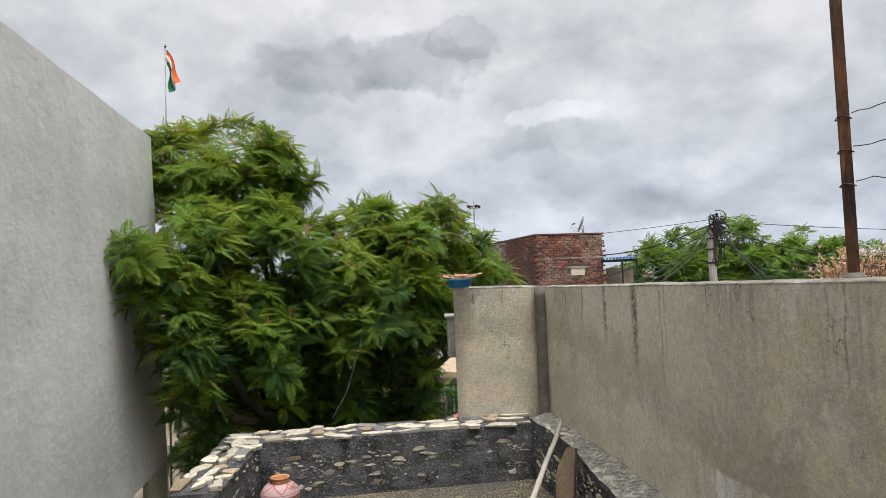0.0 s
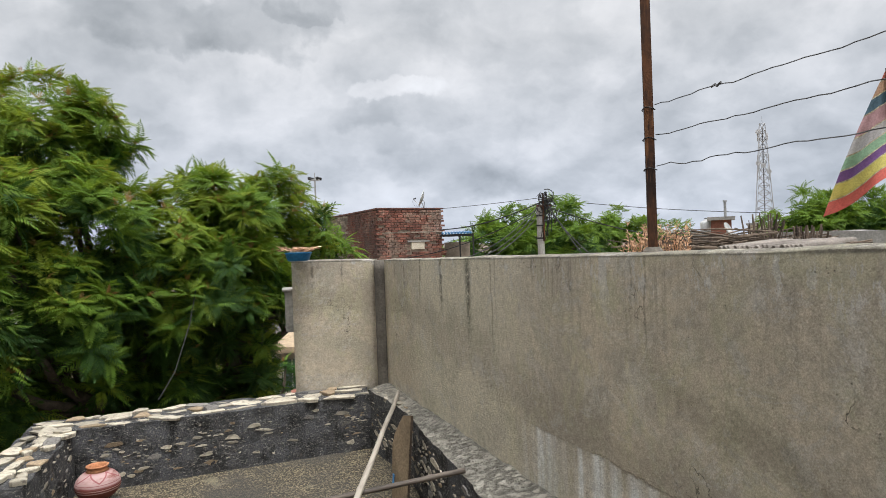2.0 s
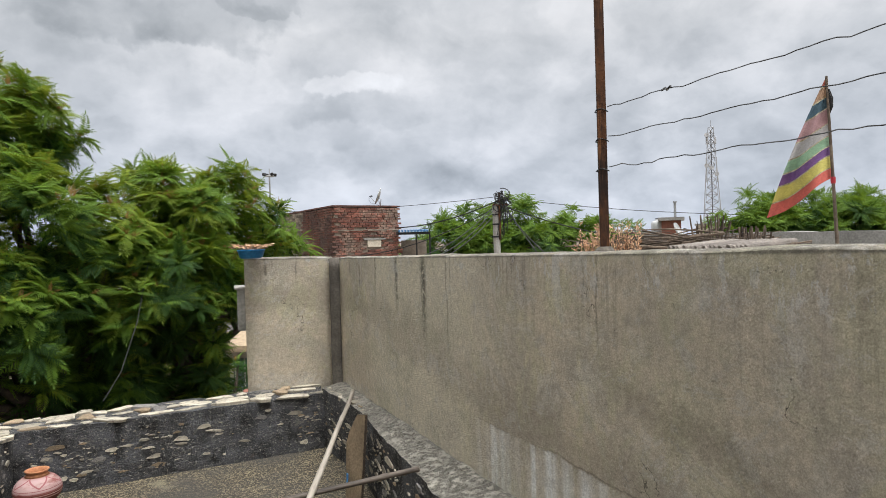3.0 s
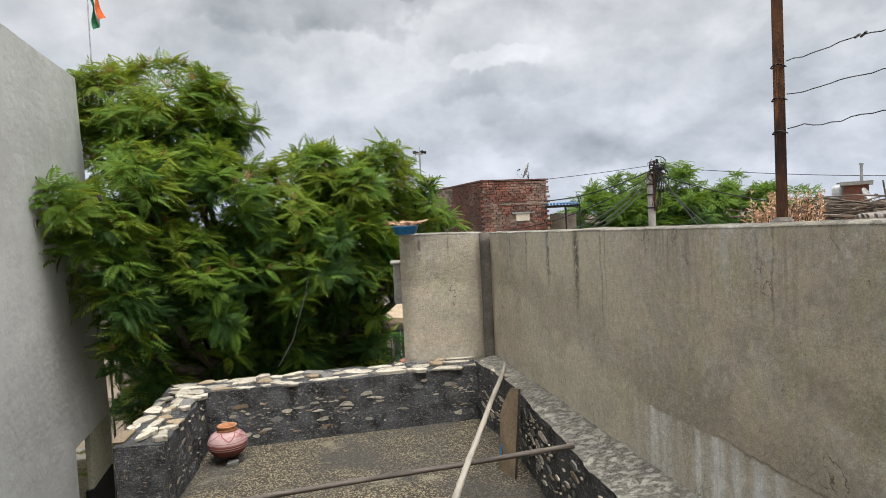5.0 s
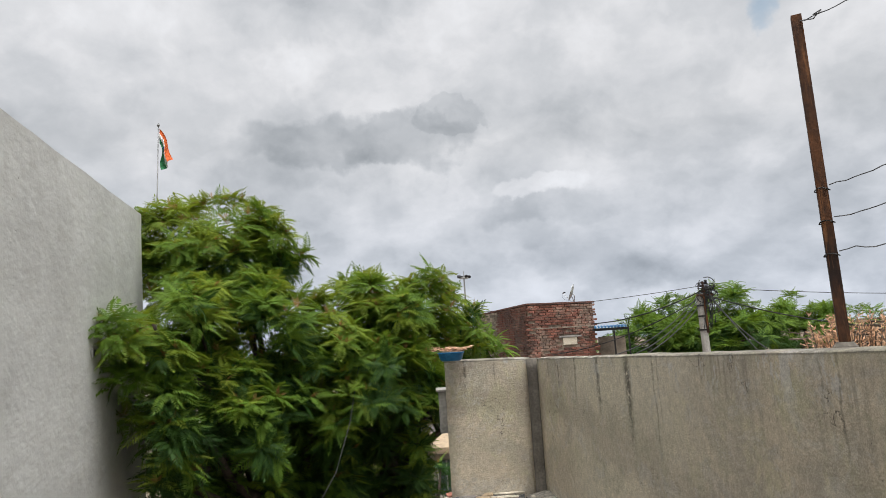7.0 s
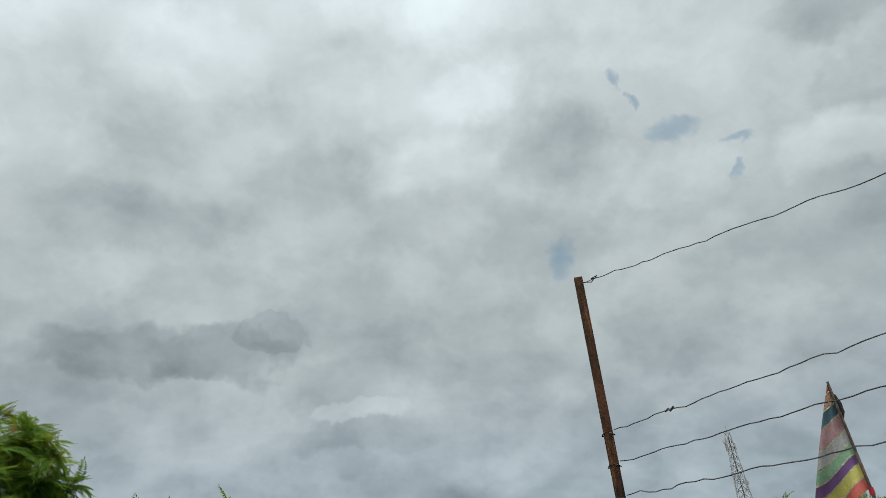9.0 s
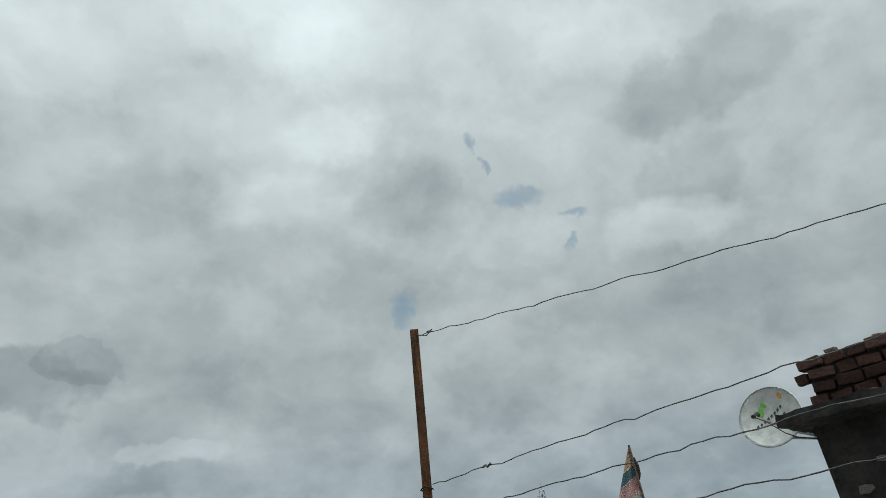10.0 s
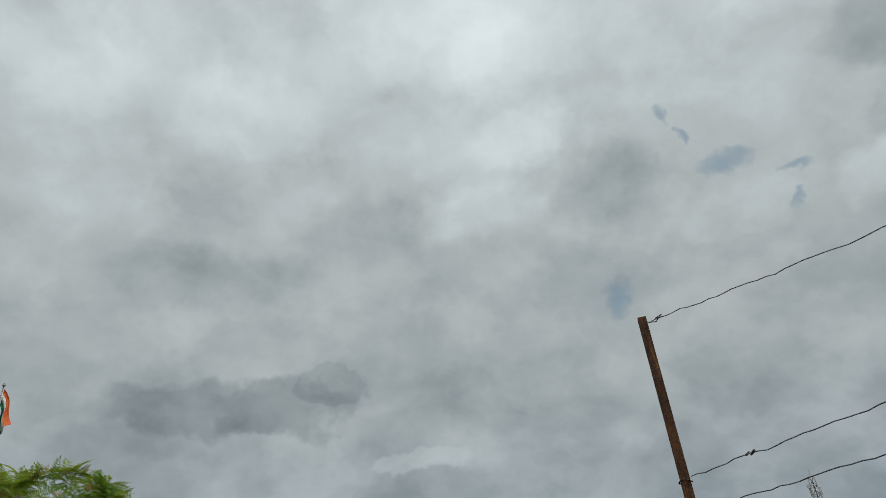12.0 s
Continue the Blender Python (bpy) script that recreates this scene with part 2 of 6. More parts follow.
def cement_material():
    """Old grey-tan cement plaster; local x runs along the wall from the corner, z is up."""
    k = Nodes("cement_plaster", 0.92)
    o = k.xyz()
    c = k.mix(k.ramp(k.noise(1.7, 8, 0.62, distort=0.6), 0.42, 0.60), (0.540, 0.462, 0.345), (0.425, 0.372, 0.292))
    c = k.mix(k.ramp(k.noise(2.9, 9, 0.66, k.stretched(1.3, 1, 0.8), 0.8), 0.50, 0.60, 0, 0.75), c, (0.52, 0.475, 0.315))
    c = k.mix(k.ramp(k.noise(5.3, 9, 0.68, distort=0.5), 0.53, 0.62, 0, 0.6), c, (0.58, 0.535, 0.44))
    c = k.mix(k.ramp(k.noise(3.7, 9, 0.66, k.stretched(1, 1, 1.4), 0.7), 0.56, 0.64, 0, 0.4), c, (0.38, 0.355, 0.325))
    # greyer towards the later stretch
    c = k.mix(k.math("MULTIPLY", k.ramp(o["X"], 2.9, 3.9), k.ramp(k.noise(2.1, 8, 0.65, distort=0.5), 0.30, 0.55, 0.05, 0.3)), c, (0.36, 0.322, 0.268))
    # paler over the stretch before it
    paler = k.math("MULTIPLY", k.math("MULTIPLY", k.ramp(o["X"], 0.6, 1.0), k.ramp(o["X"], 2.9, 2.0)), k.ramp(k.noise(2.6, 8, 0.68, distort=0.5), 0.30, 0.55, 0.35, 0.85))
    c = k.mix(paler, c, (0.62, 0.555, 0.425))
    # rain streaks from the top: dark algae and pale lime
    run = k.stretched(34, 34, 0.9)
    dark = k.math("MULTIPLY", k.math("MULTIPLY", k.ramp(k.noise(1.0, 4, 0.6, run), 0.52, 0.64), k.ramp(k.noise(1.1, 3), 0.42, 0.6)), k.ramp(o["Z"], 1.05, 1.5))
    c = k.mix(k.math("MULTIPLY", dark, 0.38), c, (0.13, 0.112, 0.09))
    pale = k.math("MULTIPLY", k.ramp(k.noise(0.9, 9, 0.72, k.stretched(7, 7, 3.2)), 0.545, 0.575), k.ramp(o["Z"], 1.34, 1.50))
    c = k.mix(k.math("MULTIPLY", pale, 0.6), c, (0.58, 0.57, 0.54))
    # dark grey-brown mottling along the top
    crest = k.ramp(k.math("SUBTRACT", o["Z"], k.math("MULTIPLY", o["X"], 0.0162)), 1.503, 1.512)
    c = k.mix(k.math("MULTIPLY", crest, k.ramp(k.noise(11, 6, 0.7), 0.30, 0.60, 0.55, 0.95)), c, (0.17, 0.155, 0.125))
    # a few long black runs
    wob = k.math("MULTIPLY", k.math("SUBTRACT", k.noise(9, 3), 0.5), 0.05)
    for s, wide, low, much in ((0.30, 0.018, 1.25, 0.5), (0.55, 0.02, 1.2, 0.6), (0.92, 0.03, 1.18, 0.7), (1.35, 0.045, 1.12, 0.75), (1.79, 0.065, 1.02, 0.85), (2.11, 0.014, 0.95, 0.45), (2.16, 0.010, 1.1, 0.35), (2.75, 0.010, 1.25, 0.3), (3.28, 0.010, 1.22, 0.4), (3.36, 0.010, 1.15, 0.4)):
        away = k.math("ABSOLUTE", k.math("SUBTRACT", k.math("ADD", o["X"], wob), s))
        line = k.math("MULTIPLY", k.ramp(away, wide, 0.0), k.ramp(o["Z"], low, low + 0.2))
        line = k.math("MULTIPLY", line, k.ramp(k.noise(34, 4, 0.7), 0.36, 0.52))
        c = k.mix(k.math("MULTIPLY", line, much), c, (0.04, 0.036, 0.03))
    # the bared lower coat under a broken edge, with white runs
    edge = k.math("ADD", 0.785, k.math("MULTIPLY", k.math("SUBTRACT", k.noise(6, 6, 0.65, k.stretched(1, 1, 0.05)), 0.5), 0.07))
    below = k.math("SUBTRACT", edge, o["Z"])
    bared = k.math("MULTIPLY", k.ramp(below, 0.0, 0.012), k.ramp(o["X"], 2.36, 2.46))
    c = k.mix(k.math("MULTIPLY", bared, 0.5), c, (0.50, 0.44, 0.34))
    white = k.math("MULTIPLY", k.ramp(k.noise(1.0, 5, 0.65, k.stretched(11, 11, 0.5)), 0.44, 0.62), bared)
    c = k.mix(k.math("MULTIPLY", white, 0.35), c, (0.72, 0.70, 0.65))
    for s, wide in ((2.58, 0.05), (2.68, 0.07), (2.92, 0.04), (3.04, 0.06), (3.16, 0.05), (3.27, 0.06), (3.37, 0.04)):
        away = k.math("ABSOLUTE", k.math("SUBTRACT", k.math("ADD", o["X"], wob), s))
        run_white = k.math("MULTIPLY", k.math("MULTIPLY", k.ramp(away, wide, wide * 0.2), bared), k.ramp(k.noise(1.0, 5, 0.7, k.stretched(30, 30, 2)), 0.30, 0.62, 0.2, 1))
        c = k.mix(k.math("MULTIPLY", run_white, 0.9), c, (0.80, 0.80, 0.77))
    crack = k.math("MULTIPLY", k.ramp(k.math("ABSOLUTE", below), 0.006, 0.0), k.ramp(o["X"], 2.9, 3.2))
    c = k.mix(k.math("MULTIPLY", crack, 0.6), c, (0.06, 0.05, 0.04))
    # damp band
    band = k.math("SUBTRACT", k.math("ADD", o["Z"], k.math("MULTIPLY", o["X"], 0.12)), k.math("MULTIPLY", k.noise(2.4, 9, 0.66), 0.60))
    damp = k.math("MULTIPLY", k.ramp(band, 0.76, 0.85), k.ramp(band, 1.12, 0.94))
    c = k.mix(k.math("MULTIPLY", damp, 0.36), c, (0.25, 0.205, 0.155))
    soot = k.ramp(k.noise(2.3, 9, 0.68, distort=0.6), 0.52, 0.62, 0, 0.16)
    c = k.mix(soot, c, (0.26, 0.238, 0.20))
    c = k.mix(k.ramp(k.noise(3.1, 9, 0.74), 0.50, 0.57, 0, 0.32), c, (0.40, 0.375, 0.262))
    c = k.mix(k.ramp(k.noise(4.4, 10, 0.76, k.stretched(1, 1, 1.3), 0.4), 0.55, 0.60, 0, 0.45), c, (0.50, 0.47, 0.415))
    # a dark seep that slants down along the later stretch
    off = k.math("SUBTRACT", k.math("ADD", o["Z"], k.math("MULTIPLY", k.math("SUBTRACT", k.noise(4, 8, 0.7), 0.5), 0.34)), k.math("SUBTRACT", 2.13, k.math("MULTIPLY", o["X"], 0.29)))
    seep = k.math("MULTIPLY", k.ramp(k.math("ABSOLUTE", off), 0.10, 0.0), k.ramp(o["X"], 3.2, 3.6))
    c = k.mix(k.math("MULTIPLY", seep, 0.42), c, (0.17, 0.15, 0.11))
    speck = k.math("MULTIPLY", k.ramp(k.noise(190, 4, 0.75), 0.3, 0.7, 0.80, 1.20), k.ramp(k.noise(30, 8, 0.8), 0.3, 0.7, 0.80, 1.20))
    n = k.t.nodes.new("ShaderNodeHueSaturation")
    k.put(n, "Color", c), k.link(speck, n.inputs["Value"])
    pits = k.math("MULTIPLY", k.ramp(k.voronoi(38), 0.16, 0.05), k.ramp(k.noise(5, 3), 0.5, 0.6))
    c = k.mix(k.math("MULTIPLY", pits, 0.5), n.outputs[0], (0.07, 0.06, 0.05))
    cells = k.t.nodes.new("ShaderNodeTexVoronoi")
    cells.feature = "DISTANCE_TO_EDGE"
    cells.inputs["Scale"].default_value = 1.6
    bend = k.t.nodes.new("ShaderNodeVectorMath")
    k.link(k.co, bend.inputs[0])
    wave = k.t.nodes.new("ShaderNodeTexNoise")
    wave.inputs["Scale"].default_value, wave.inputs["Detail"].default_value = 5.0, 5
    k.link(k.co, wave.inputs["Vector"])
    k.link(wave.outputs["Color"], bend.inputs[1])
    k.link(bend.outputs[0], cells.inputs["Vector"])
    hair = k.math("MULTIPLY", k.ramp(cells.outputs["Distance"], 0.008, 0.002), k.ramp(k.noise(2.3, 3), 0.55, 0.62))
    c = k.mix(k.math("MULTIPLY", hair, 0.7), c, (0.05, 0.043, 0.035))
    rough_height = k.math("ADD", k.math("ADD", k.math("MULTIPLY", k.noise(90, 6, 0.75), 0.9), k.noise(9, 6, 0.65)), k.math("MULTIPLY", k.ramp(k.noise(44, 7, 0.75), 0.42, 0.62), 0.3))
    rough_height = k.math("SUBTRACT", rough_height, k.math("ADD", pits, hair))
    rough_height = k.math("SUBTRACT", rough_height, k.math("MULTIPLY", bared, 0.5))
    return k.done(c, rough_height, 0.8, 0.010)


def limewash_material():
    k = Nodes("limewashed_plaster", 0.9)
    c = k.mix(k.ramp(k.noise(1.1, 6, 0.6), 0.35, 0.7), (0.67, 0.66, 0.62), (0.55, 0.54, 0.505))
    c = k.mix(k.ramp(k.noise(3.2, 6, 0.7), 0.5, 0.75, 0, 0.4), c, (0.52, 0.51, 0.48))
    c = k.mix(k.ramp(k.noise(7, 6, 0.7, k.stretched(1, 1, 0.4)), 0.60, 0.74, 0, 0.32), c, (0.38, 0.36, 0.33))
    c = k.mix(k.ramp(k.noise(2.0, 7, 0.75), 0.54, 0.72, 0, 0.36), c, (0.46, 0.43, 0.375))
    nicks = k.math("MULTIPLY", k.ramp(k.noise(26, 5, 0.8, k.stretched(1, 1, 1.8)), 0.64, 0.70), k.ramp(k.noise(1.7, 3), 0.42, 0.54))
    c = k.mix(k.ramp(k.noise(4.2, 9, 0.72, k.stretched(1, 1, 1.7), 0.5), 0.53, 0.66, 0, 0.28), c, (0.46, 0.43, 0.385))
    c = k.mix(k.ramp(k.noise(5.6, 9, 0.72, distort=0.4), 0.55, 0.66, 0, 0.45), c, (0.74, 0.73, 0.70))
    c = k.mix(k.math("MULTIPLY", nicks, 0.85), c, (0.20, 0.185, 0.165))
    c = k.mix(k.ramp(k.noise(60, 4, 0.7), 0.45, 0.7, 0, 0.12), c, (0.36, 0.345, 0.32))
    pits = k.math("MULTIPLY", k.ramp(k.voronoi(9), 0.07, 0.02), k.ramp(k.noise(2, 2), 0.55, 0.62))
    c = k.mix(k.math("MULTIPLY", pits, 0.7), c, (0.16, 0.145, 0.125))
    h = k.math("ADD", k.noise(14, 5, 0.6), k.math("MULTIPLY", k.noise(5, 4, vec=k.stretched(1, 1, 1.6)), 1.2))
    return k.done(c, k.math("SUBTRACT", h, k.math("ADD", pits, nicks)), 0.32, 0.016)


def mortar_material():
    k = Nodes("blackened_mortar", 0.95)
    c = k.mix(k.ramp(k.noise(5, 6, 0.7), 0.35, 0.7), (0.100, 0.099, 0.099), (0.024, 0.023, 0.023))
    c = k.mix(k.ramp(k.noise(16, 5, 0.7, k.stretched(1, 1, 2.5)), 0.56, 0.70, 0, 0.7), c, (0.27, 0.255, 0.225))
    c = k.mix(k.ramp(k.noise(3.4, 7, 0.7, k.stretched(1.2, 1.2, 0.7)), 0.48, 0.62, 0, 0.75), c, (0.115, 0.117, 0.124))
    c = k.mix(k.ramp(k.noise(4.6, 7, 0.7, k.stretched(1.6, 1.6, 0.5)), 0.55, 0.66, 0, 0.7), c, (0.022, 0.021, 0.020))
    c = k.mix(k.ramp(k.noise(48, 5, 0.75, k.stretched(1, 1, 1.8)), 0.55, 0.63, 0, 0.8), c, (0.34, 0.32, 0.275))
    c = k.mix(k.ramp(k.noise(9, 5, 0.7), 0.60, 0.72, 0, 0.5), c, (0.17, 0.13, 0.09))
    return k.done(c, k.math("ADD", k.noise(35, 6, 0.75), k.math("MULTIPLY", k.noise(110, 4), 0.5)), 1.0, 0.03)


def ledge_material():
    k = Nodes("weathered_lime_ledge", 0.95)
    c = k.mix(k.ramp(k.noise(3, 6, 0.7), 0.35, 0.65), (0.37, 0.345, 0.285), (0.23, 0.215, 0.18))
    dark = k.ramp(k.noise(24, 10, 0.78, k.stretched(1.0, 1.2, 1)), 0.47, 0.58)
    c = k.mix(k.math("MULTIPLY", dark, 0.52), c, (0.062, 0.058, 0.05))
    c = k.mix(k.ramp(k.noise(30, 4), 0.55, 0.7, 0, 0.5), c, (0.10, 0.095, 0.085))
    return k.done(c, k.math("SUBTRACT", k.noise(40, 5, 0.65), dark), 0.8, 0.015)


def terrace_material():
    """A roof deck of pale aggregate in cement, mossy along the edges."""
    k = Nodes("aggregate_concrete", 0.95)
    cell = k.voronoi(120, "Color")
    gray = k.t.nodes.new("ShaderNodeSeparateColor")
    k.link(cell, gray.inputs[0])
    c = k.mix(k.ramp(gray.outputs[0], 0.55, 0.8), (0.052, 0.043, 0.030), (0.27, 0.225, 0.140))
    c = k.mix(k.ramp(gray.outputs[1], 0.75, 0.95, 0, 0.7), c, (0.05, 0.045, 0.038))
    c = k.mix(k.ramp(k.noise(1.5, 6, 0.65), 0.42, 0.64, 0, 0.75), c, (0.058, 0.054, 0.048))
    c = k.mix(k.ramp(k.noise(2.4, 5, 0.6, k.stretched(1, 1.6, 1)), 0.58, 0.7, 0, 0.5), c, (0.29, 0.255, 0.17))
    h = k.math("SUBTRACT", k.math("MULTIPLY", k.noise(30, 4), 0.6), k.voronoi(120))
    return k.done(c, h, 0.9, 0.008)


def leaf_material(name, light, dark, through_colour):
    k = Nodes(name, 0.6)
    k.b.inputs["Specular IOR Level"].default_value = 0.18
    c = k.mix(k.ramp(k.noise(3.0, 4), 0.35, 0.65), light, dark)
    c = k.by_island(c, 0.22)
    k.done(c)
    tr = k.t.nodes.new("ShaderNodeBsdfTranslucent")
    tr.inputs[0].default_value = (*through_colour, 1)
    mx = k.t.nodes.new("ShaderNodeMixShader")
    mx.inputs[0].default_value = 0.29
    k.link(k.b.outputs[0], mx.inputs[1]), k.link(tr.outputs[0], mx.inputs[2])
    k.link(mx.outputs[0], k.t.nodes["Material Output"].inputs["Surface"])
    return k.m


def bamboo_material(name, light, dark):
    k = Nodes(name, 0.65)
    c = k.mix(k.ramp(k.noise(6, 5, 0.6, k.stretched(0.6, 6, 6)), 0.35, 0.7), light, dark)
    c = k.mix(k.ramp(k.noise(50, 3, vec=k.stretched(0.2, 1, 1)), 0.5, 0.7, 0, 0.4), c, dark)
    return k.done(c, k.noise(60, 3, vec=k.stretched(0.2, 1, 1)), 0.4, 0.003)


def rust_material():
    k = Nodes("rusted_iron", 0.75, 0.25)
    c = k.mix(k.ramp(k.noise(9, 6, 0.7, k.stretched(1, 1, 0.25)), 0.4, 0.62), (0.022, 0.012, 0.009), (0.115, 0.046, 0.018))
    c = k.mix(k.ramp(k.noise(5, 5, 0.7, k.stretched(2, 2, 0.5)), 0.6, 0.7, 0, 0.8), c, (0.02, 0.014, 0.012))
    c = k.mix(k.ramp(k.noise(14, 4), 0.64, 0.72, 0, 0.6), c, (0.22, 0.105, 0.04))
    c = k.mix(k.ramp(k.noise(7, 6, 0.7, k.stretched(9, 9, 0.35)), 0.54, 0.64, 0, 0.55), c, (0.25, 0.11, 0.042))
    return k.done(c, k.noise(60, 4), 0.5, 0.003)


CEMENT = cement_material()
LIME = limewash_material()
DARK_PLASTER = worn("dark_taupe_plaster", (0.15, 0.132, 0.108), (0.085, 0.075, 0.062), 4, 0.92, 0.5, 60)
MORTAR = mortar_material()
LEDGE = ledge_material()
TERRACE = terrace_material()


def limestone():
    """Pale flat stone, smeared with the dark mortar round it."""
    k = Nodes("pale_limestone", 0.92)
    c = k.by_object(k.mix(k.ramp(k.noise(1.4, 5, 0.65), 0.35, 0.68), (0.45, 0.405, 0.315), (0.30, 0.262, 0.20)), 0.32)
    place = k.t.nodes.new("ShaderNodeNewGeometry").outputs["Position"]
    c = k.mix(k.ramp(k.noise(22, 6, 0.72, place), 0.50, 0.64, 0, 0.7), c, (0.13, 0.12, 0.105))
    c = k.mix(k.ramp(k.noise(70, 4, 0.6, place), 0.55, 0.7, 0, 0.4), c, (0.20, 0.18, 0.15))
    return k.done(c, k.noise(60, 5, 0.7, place), 0.8, 0.008)


STONE = limestone()
STONE_BROWN = worn("brown_limestone", (0.36, 0.27, 0.17), (0.22, 0.17, 0.115), 9, 0.9, 0.6, 45, vary=0.25, distance=0.01)
STONE_GREY = worn("grey_limestone", (0.24, 0.225, 0.20), (0.14, 0.13, 0.12), 9, 0.9, 0.6, 45, vary=0.25, distance=0.01)
EARTH = worn("dry_earth", (0.20, 0.155, 0.105), (0.13, 0.105, 0.072), 0.6, 0.95, 0.6, 20)
BRICK = worn("red_brick", (0.25, 0.105, 0.07), (0.17, 0.075, 0.055), 5, 0.9, 0.5, 40, vary=0.35)
BRICK_DARK = worn("sooty_brick", (0.135, 0.062, 0.046), (0.055, 0.032, 0.028), 5, 0.9, 0.5, 40, vary=0.35)
JOINT = worn("mud_joint", (0.30, 0.245, 0.19), (0.17, 0.14, 0.11), 3, 0.95, 0.5, 40)
OLIVE = worn("olive_painted_plaster", (0.50, 0.485, 0.36), (0.42, 0.405, 0.29), 3, 0.85, 0.3, 40)
CREAM = worn("cream_painted_plaster", (0.62, 0.55, 0.43), (0.52, 0.455, 0.35), 3, 0.85, 0.3, 40)
BLACK = worn("black_paint", (0.03, 0.028, 0.027), (0.018, 0.017, 0.016), 4, 0.7, 0.3, 40)
SLAB = worn("grey_concrete", (0.32, 0.305, 0.275), (0.22, 0.21, 0.19), 2.5, 0.92, 0.5, 50)
# the shed's backlit darkness is put into this plaster colour
SHED_BACKLIT = worn("backlit_shed_plaster", (0.040, 0.038, 0.036), (0.013, 0.0125, 0.012), 3, 0.95, 0.5, 30)
RUST = rust_material()
WIRE = worn("galvanised_wire", (0.11, 0.108, 0.106), (0.05, 0.049, 0.048), 20, 0.6, 0.2, 60, metal=0.4)
CABLE = worn("black_cable", (0.035, 0.034, 0.033), (0.02, 0.02, 0.02), 10, 0.6, 0.2, 60)
FLAG_STEEL = worn("weathered_pipe", (0.24, 0.24, 0.235), (0.16, 0.16, 0.158), 10, 0.6, 0.2, 60, metal=0.3)
STEEL = worn("dull_galvanised_steel", (0.42, 0.42, 0.41), (0.30, 0.30, 0.295), 10, 0.5, 0.2, 60, metal=0.5)
BAMBOO = bamboo_material("sun_bleached_bamboo", (0.37, 0.33, 0.27), (0.24, 0.21, 0.17))
BAMBOO_DARK = bamboo_material("grey_brown_bamboo", (0.145, 0.118, 0.094), (0.05, 0.040, 0.032))
PLANK = worn("brown_plywood", (0.255, 0.19, 0.12), (0.175, 0.13, 0.082), 6, 0.8, 0.4, 70)
PLANK_EDGE = worn("dark_plywood_edge", (0.07, 0.05, 0.035), (0.04, 0.03, 0.022), 8, 0.85, 0.4, 70)
BARK = worn("grey_brown_bark", (0.10, 0.078, 0.058), (0.05, 0.04, 0.031), 12, 0.95, 0.9, 50)
TWIG = worn("dry_grey_wood", (0.165, 0.125, 0.092), (0.075, 0.056, 0.042), 10, 0.9, 0.6, 60, vary=0.35, island=True)
DRY_LEAF = worn("dried_orange_brown_leaves", (0.62, 0.40, 0.24), (0.44, 0.25, 0.15), 10, 0.85, 0.3, 60, vary=0.3, island=True)
# leaf tones run from shaded to lit as well as from old to young
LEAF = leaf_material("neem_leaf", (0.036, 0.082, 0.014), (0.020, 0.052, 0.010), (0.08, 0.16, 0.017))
LEAF_YOUNG_LIT = leaf_material("young_lit_neem_leaf", (0.190, 0.250, 0.024), (0.125, 0.190, 0.020), (0.30, 0.36, 0.032))
LEAF_MID = leaf_material("half_lit_neem_leaf", (0.122, 0.205, 0.022), (0.080, 0.152, 0.018), (0.21, 0.31, 0.026))
LEAF_NEW = leaf_material("reddish_new_leaf", (0.29, 0.15, 0.05), (0.22, 0.14, 0.045), (0.38, 0.23, 0.06))
LEAF_DARK = leaf_material("shrub_leaf", (0.040, 0.105, 0.022), (0.026, 0.070, 0.016), (0.08, 0.18, 0.03))


# ---- builders ----
def empty(name, x, y, z, turn=0.0):
    ob = new(name)
    ob.matrix_world = pose(x, y, z, 0, 0, turn)
    ob.empty_display_size = 0.1
    return ob


def mesh_of(bm, material, smooth=False):
    me = bpy.data.meshes.new("mesh")
    bm.normal_update()
    bm.to_mesh(me)
    bm.free()
    for m in (material if isinstance(material, (list, tuple)) else (material,)):
        me.materials.append(m)
    if smooth:
        me.polygons.foreach_set("use_smooth", [True] * len(me.polygons))
    return me


def part(name, bm, material, parent=None, label="", smooth=False):
    ob = new(name, mesh_of(bm, material, smooth))
    ob.parent = parent
    return tagged(ob, label)


def piece(name, me, parent, m):
    """One more object on a shared mesh."""
    ob = new(name, me)
    ob.parent = parent
    ob.matrix_basis = m
    return ob


def box(bm, x0, x1, y0, y1, z0, z1, bevel=0.0, m=None):
    made = bmesh.ops.create_cube(bm, size=1.0, matrix=(m or Matrix()) @ Matrix.Translation(((x0 + x1) / 2, (y0 + y1) / 2, (z0 + z1) / 2)) @ Matrix.Diagonal((abs(x1 - x0), abs(y1 - y0), abs(z1 - z0), 1)))
    if bevel:
        edges = list({e for v in made["verts"] for e in v.link_edges})
        bmesh.ops.bevel(bm, geom=edges, offset=bevel, segments=2, affect="EDGES", profile=0.6)


def boxed(*a, **k):
    bm = bmesh.new()
    box(bm, *a, **k)
    return bm


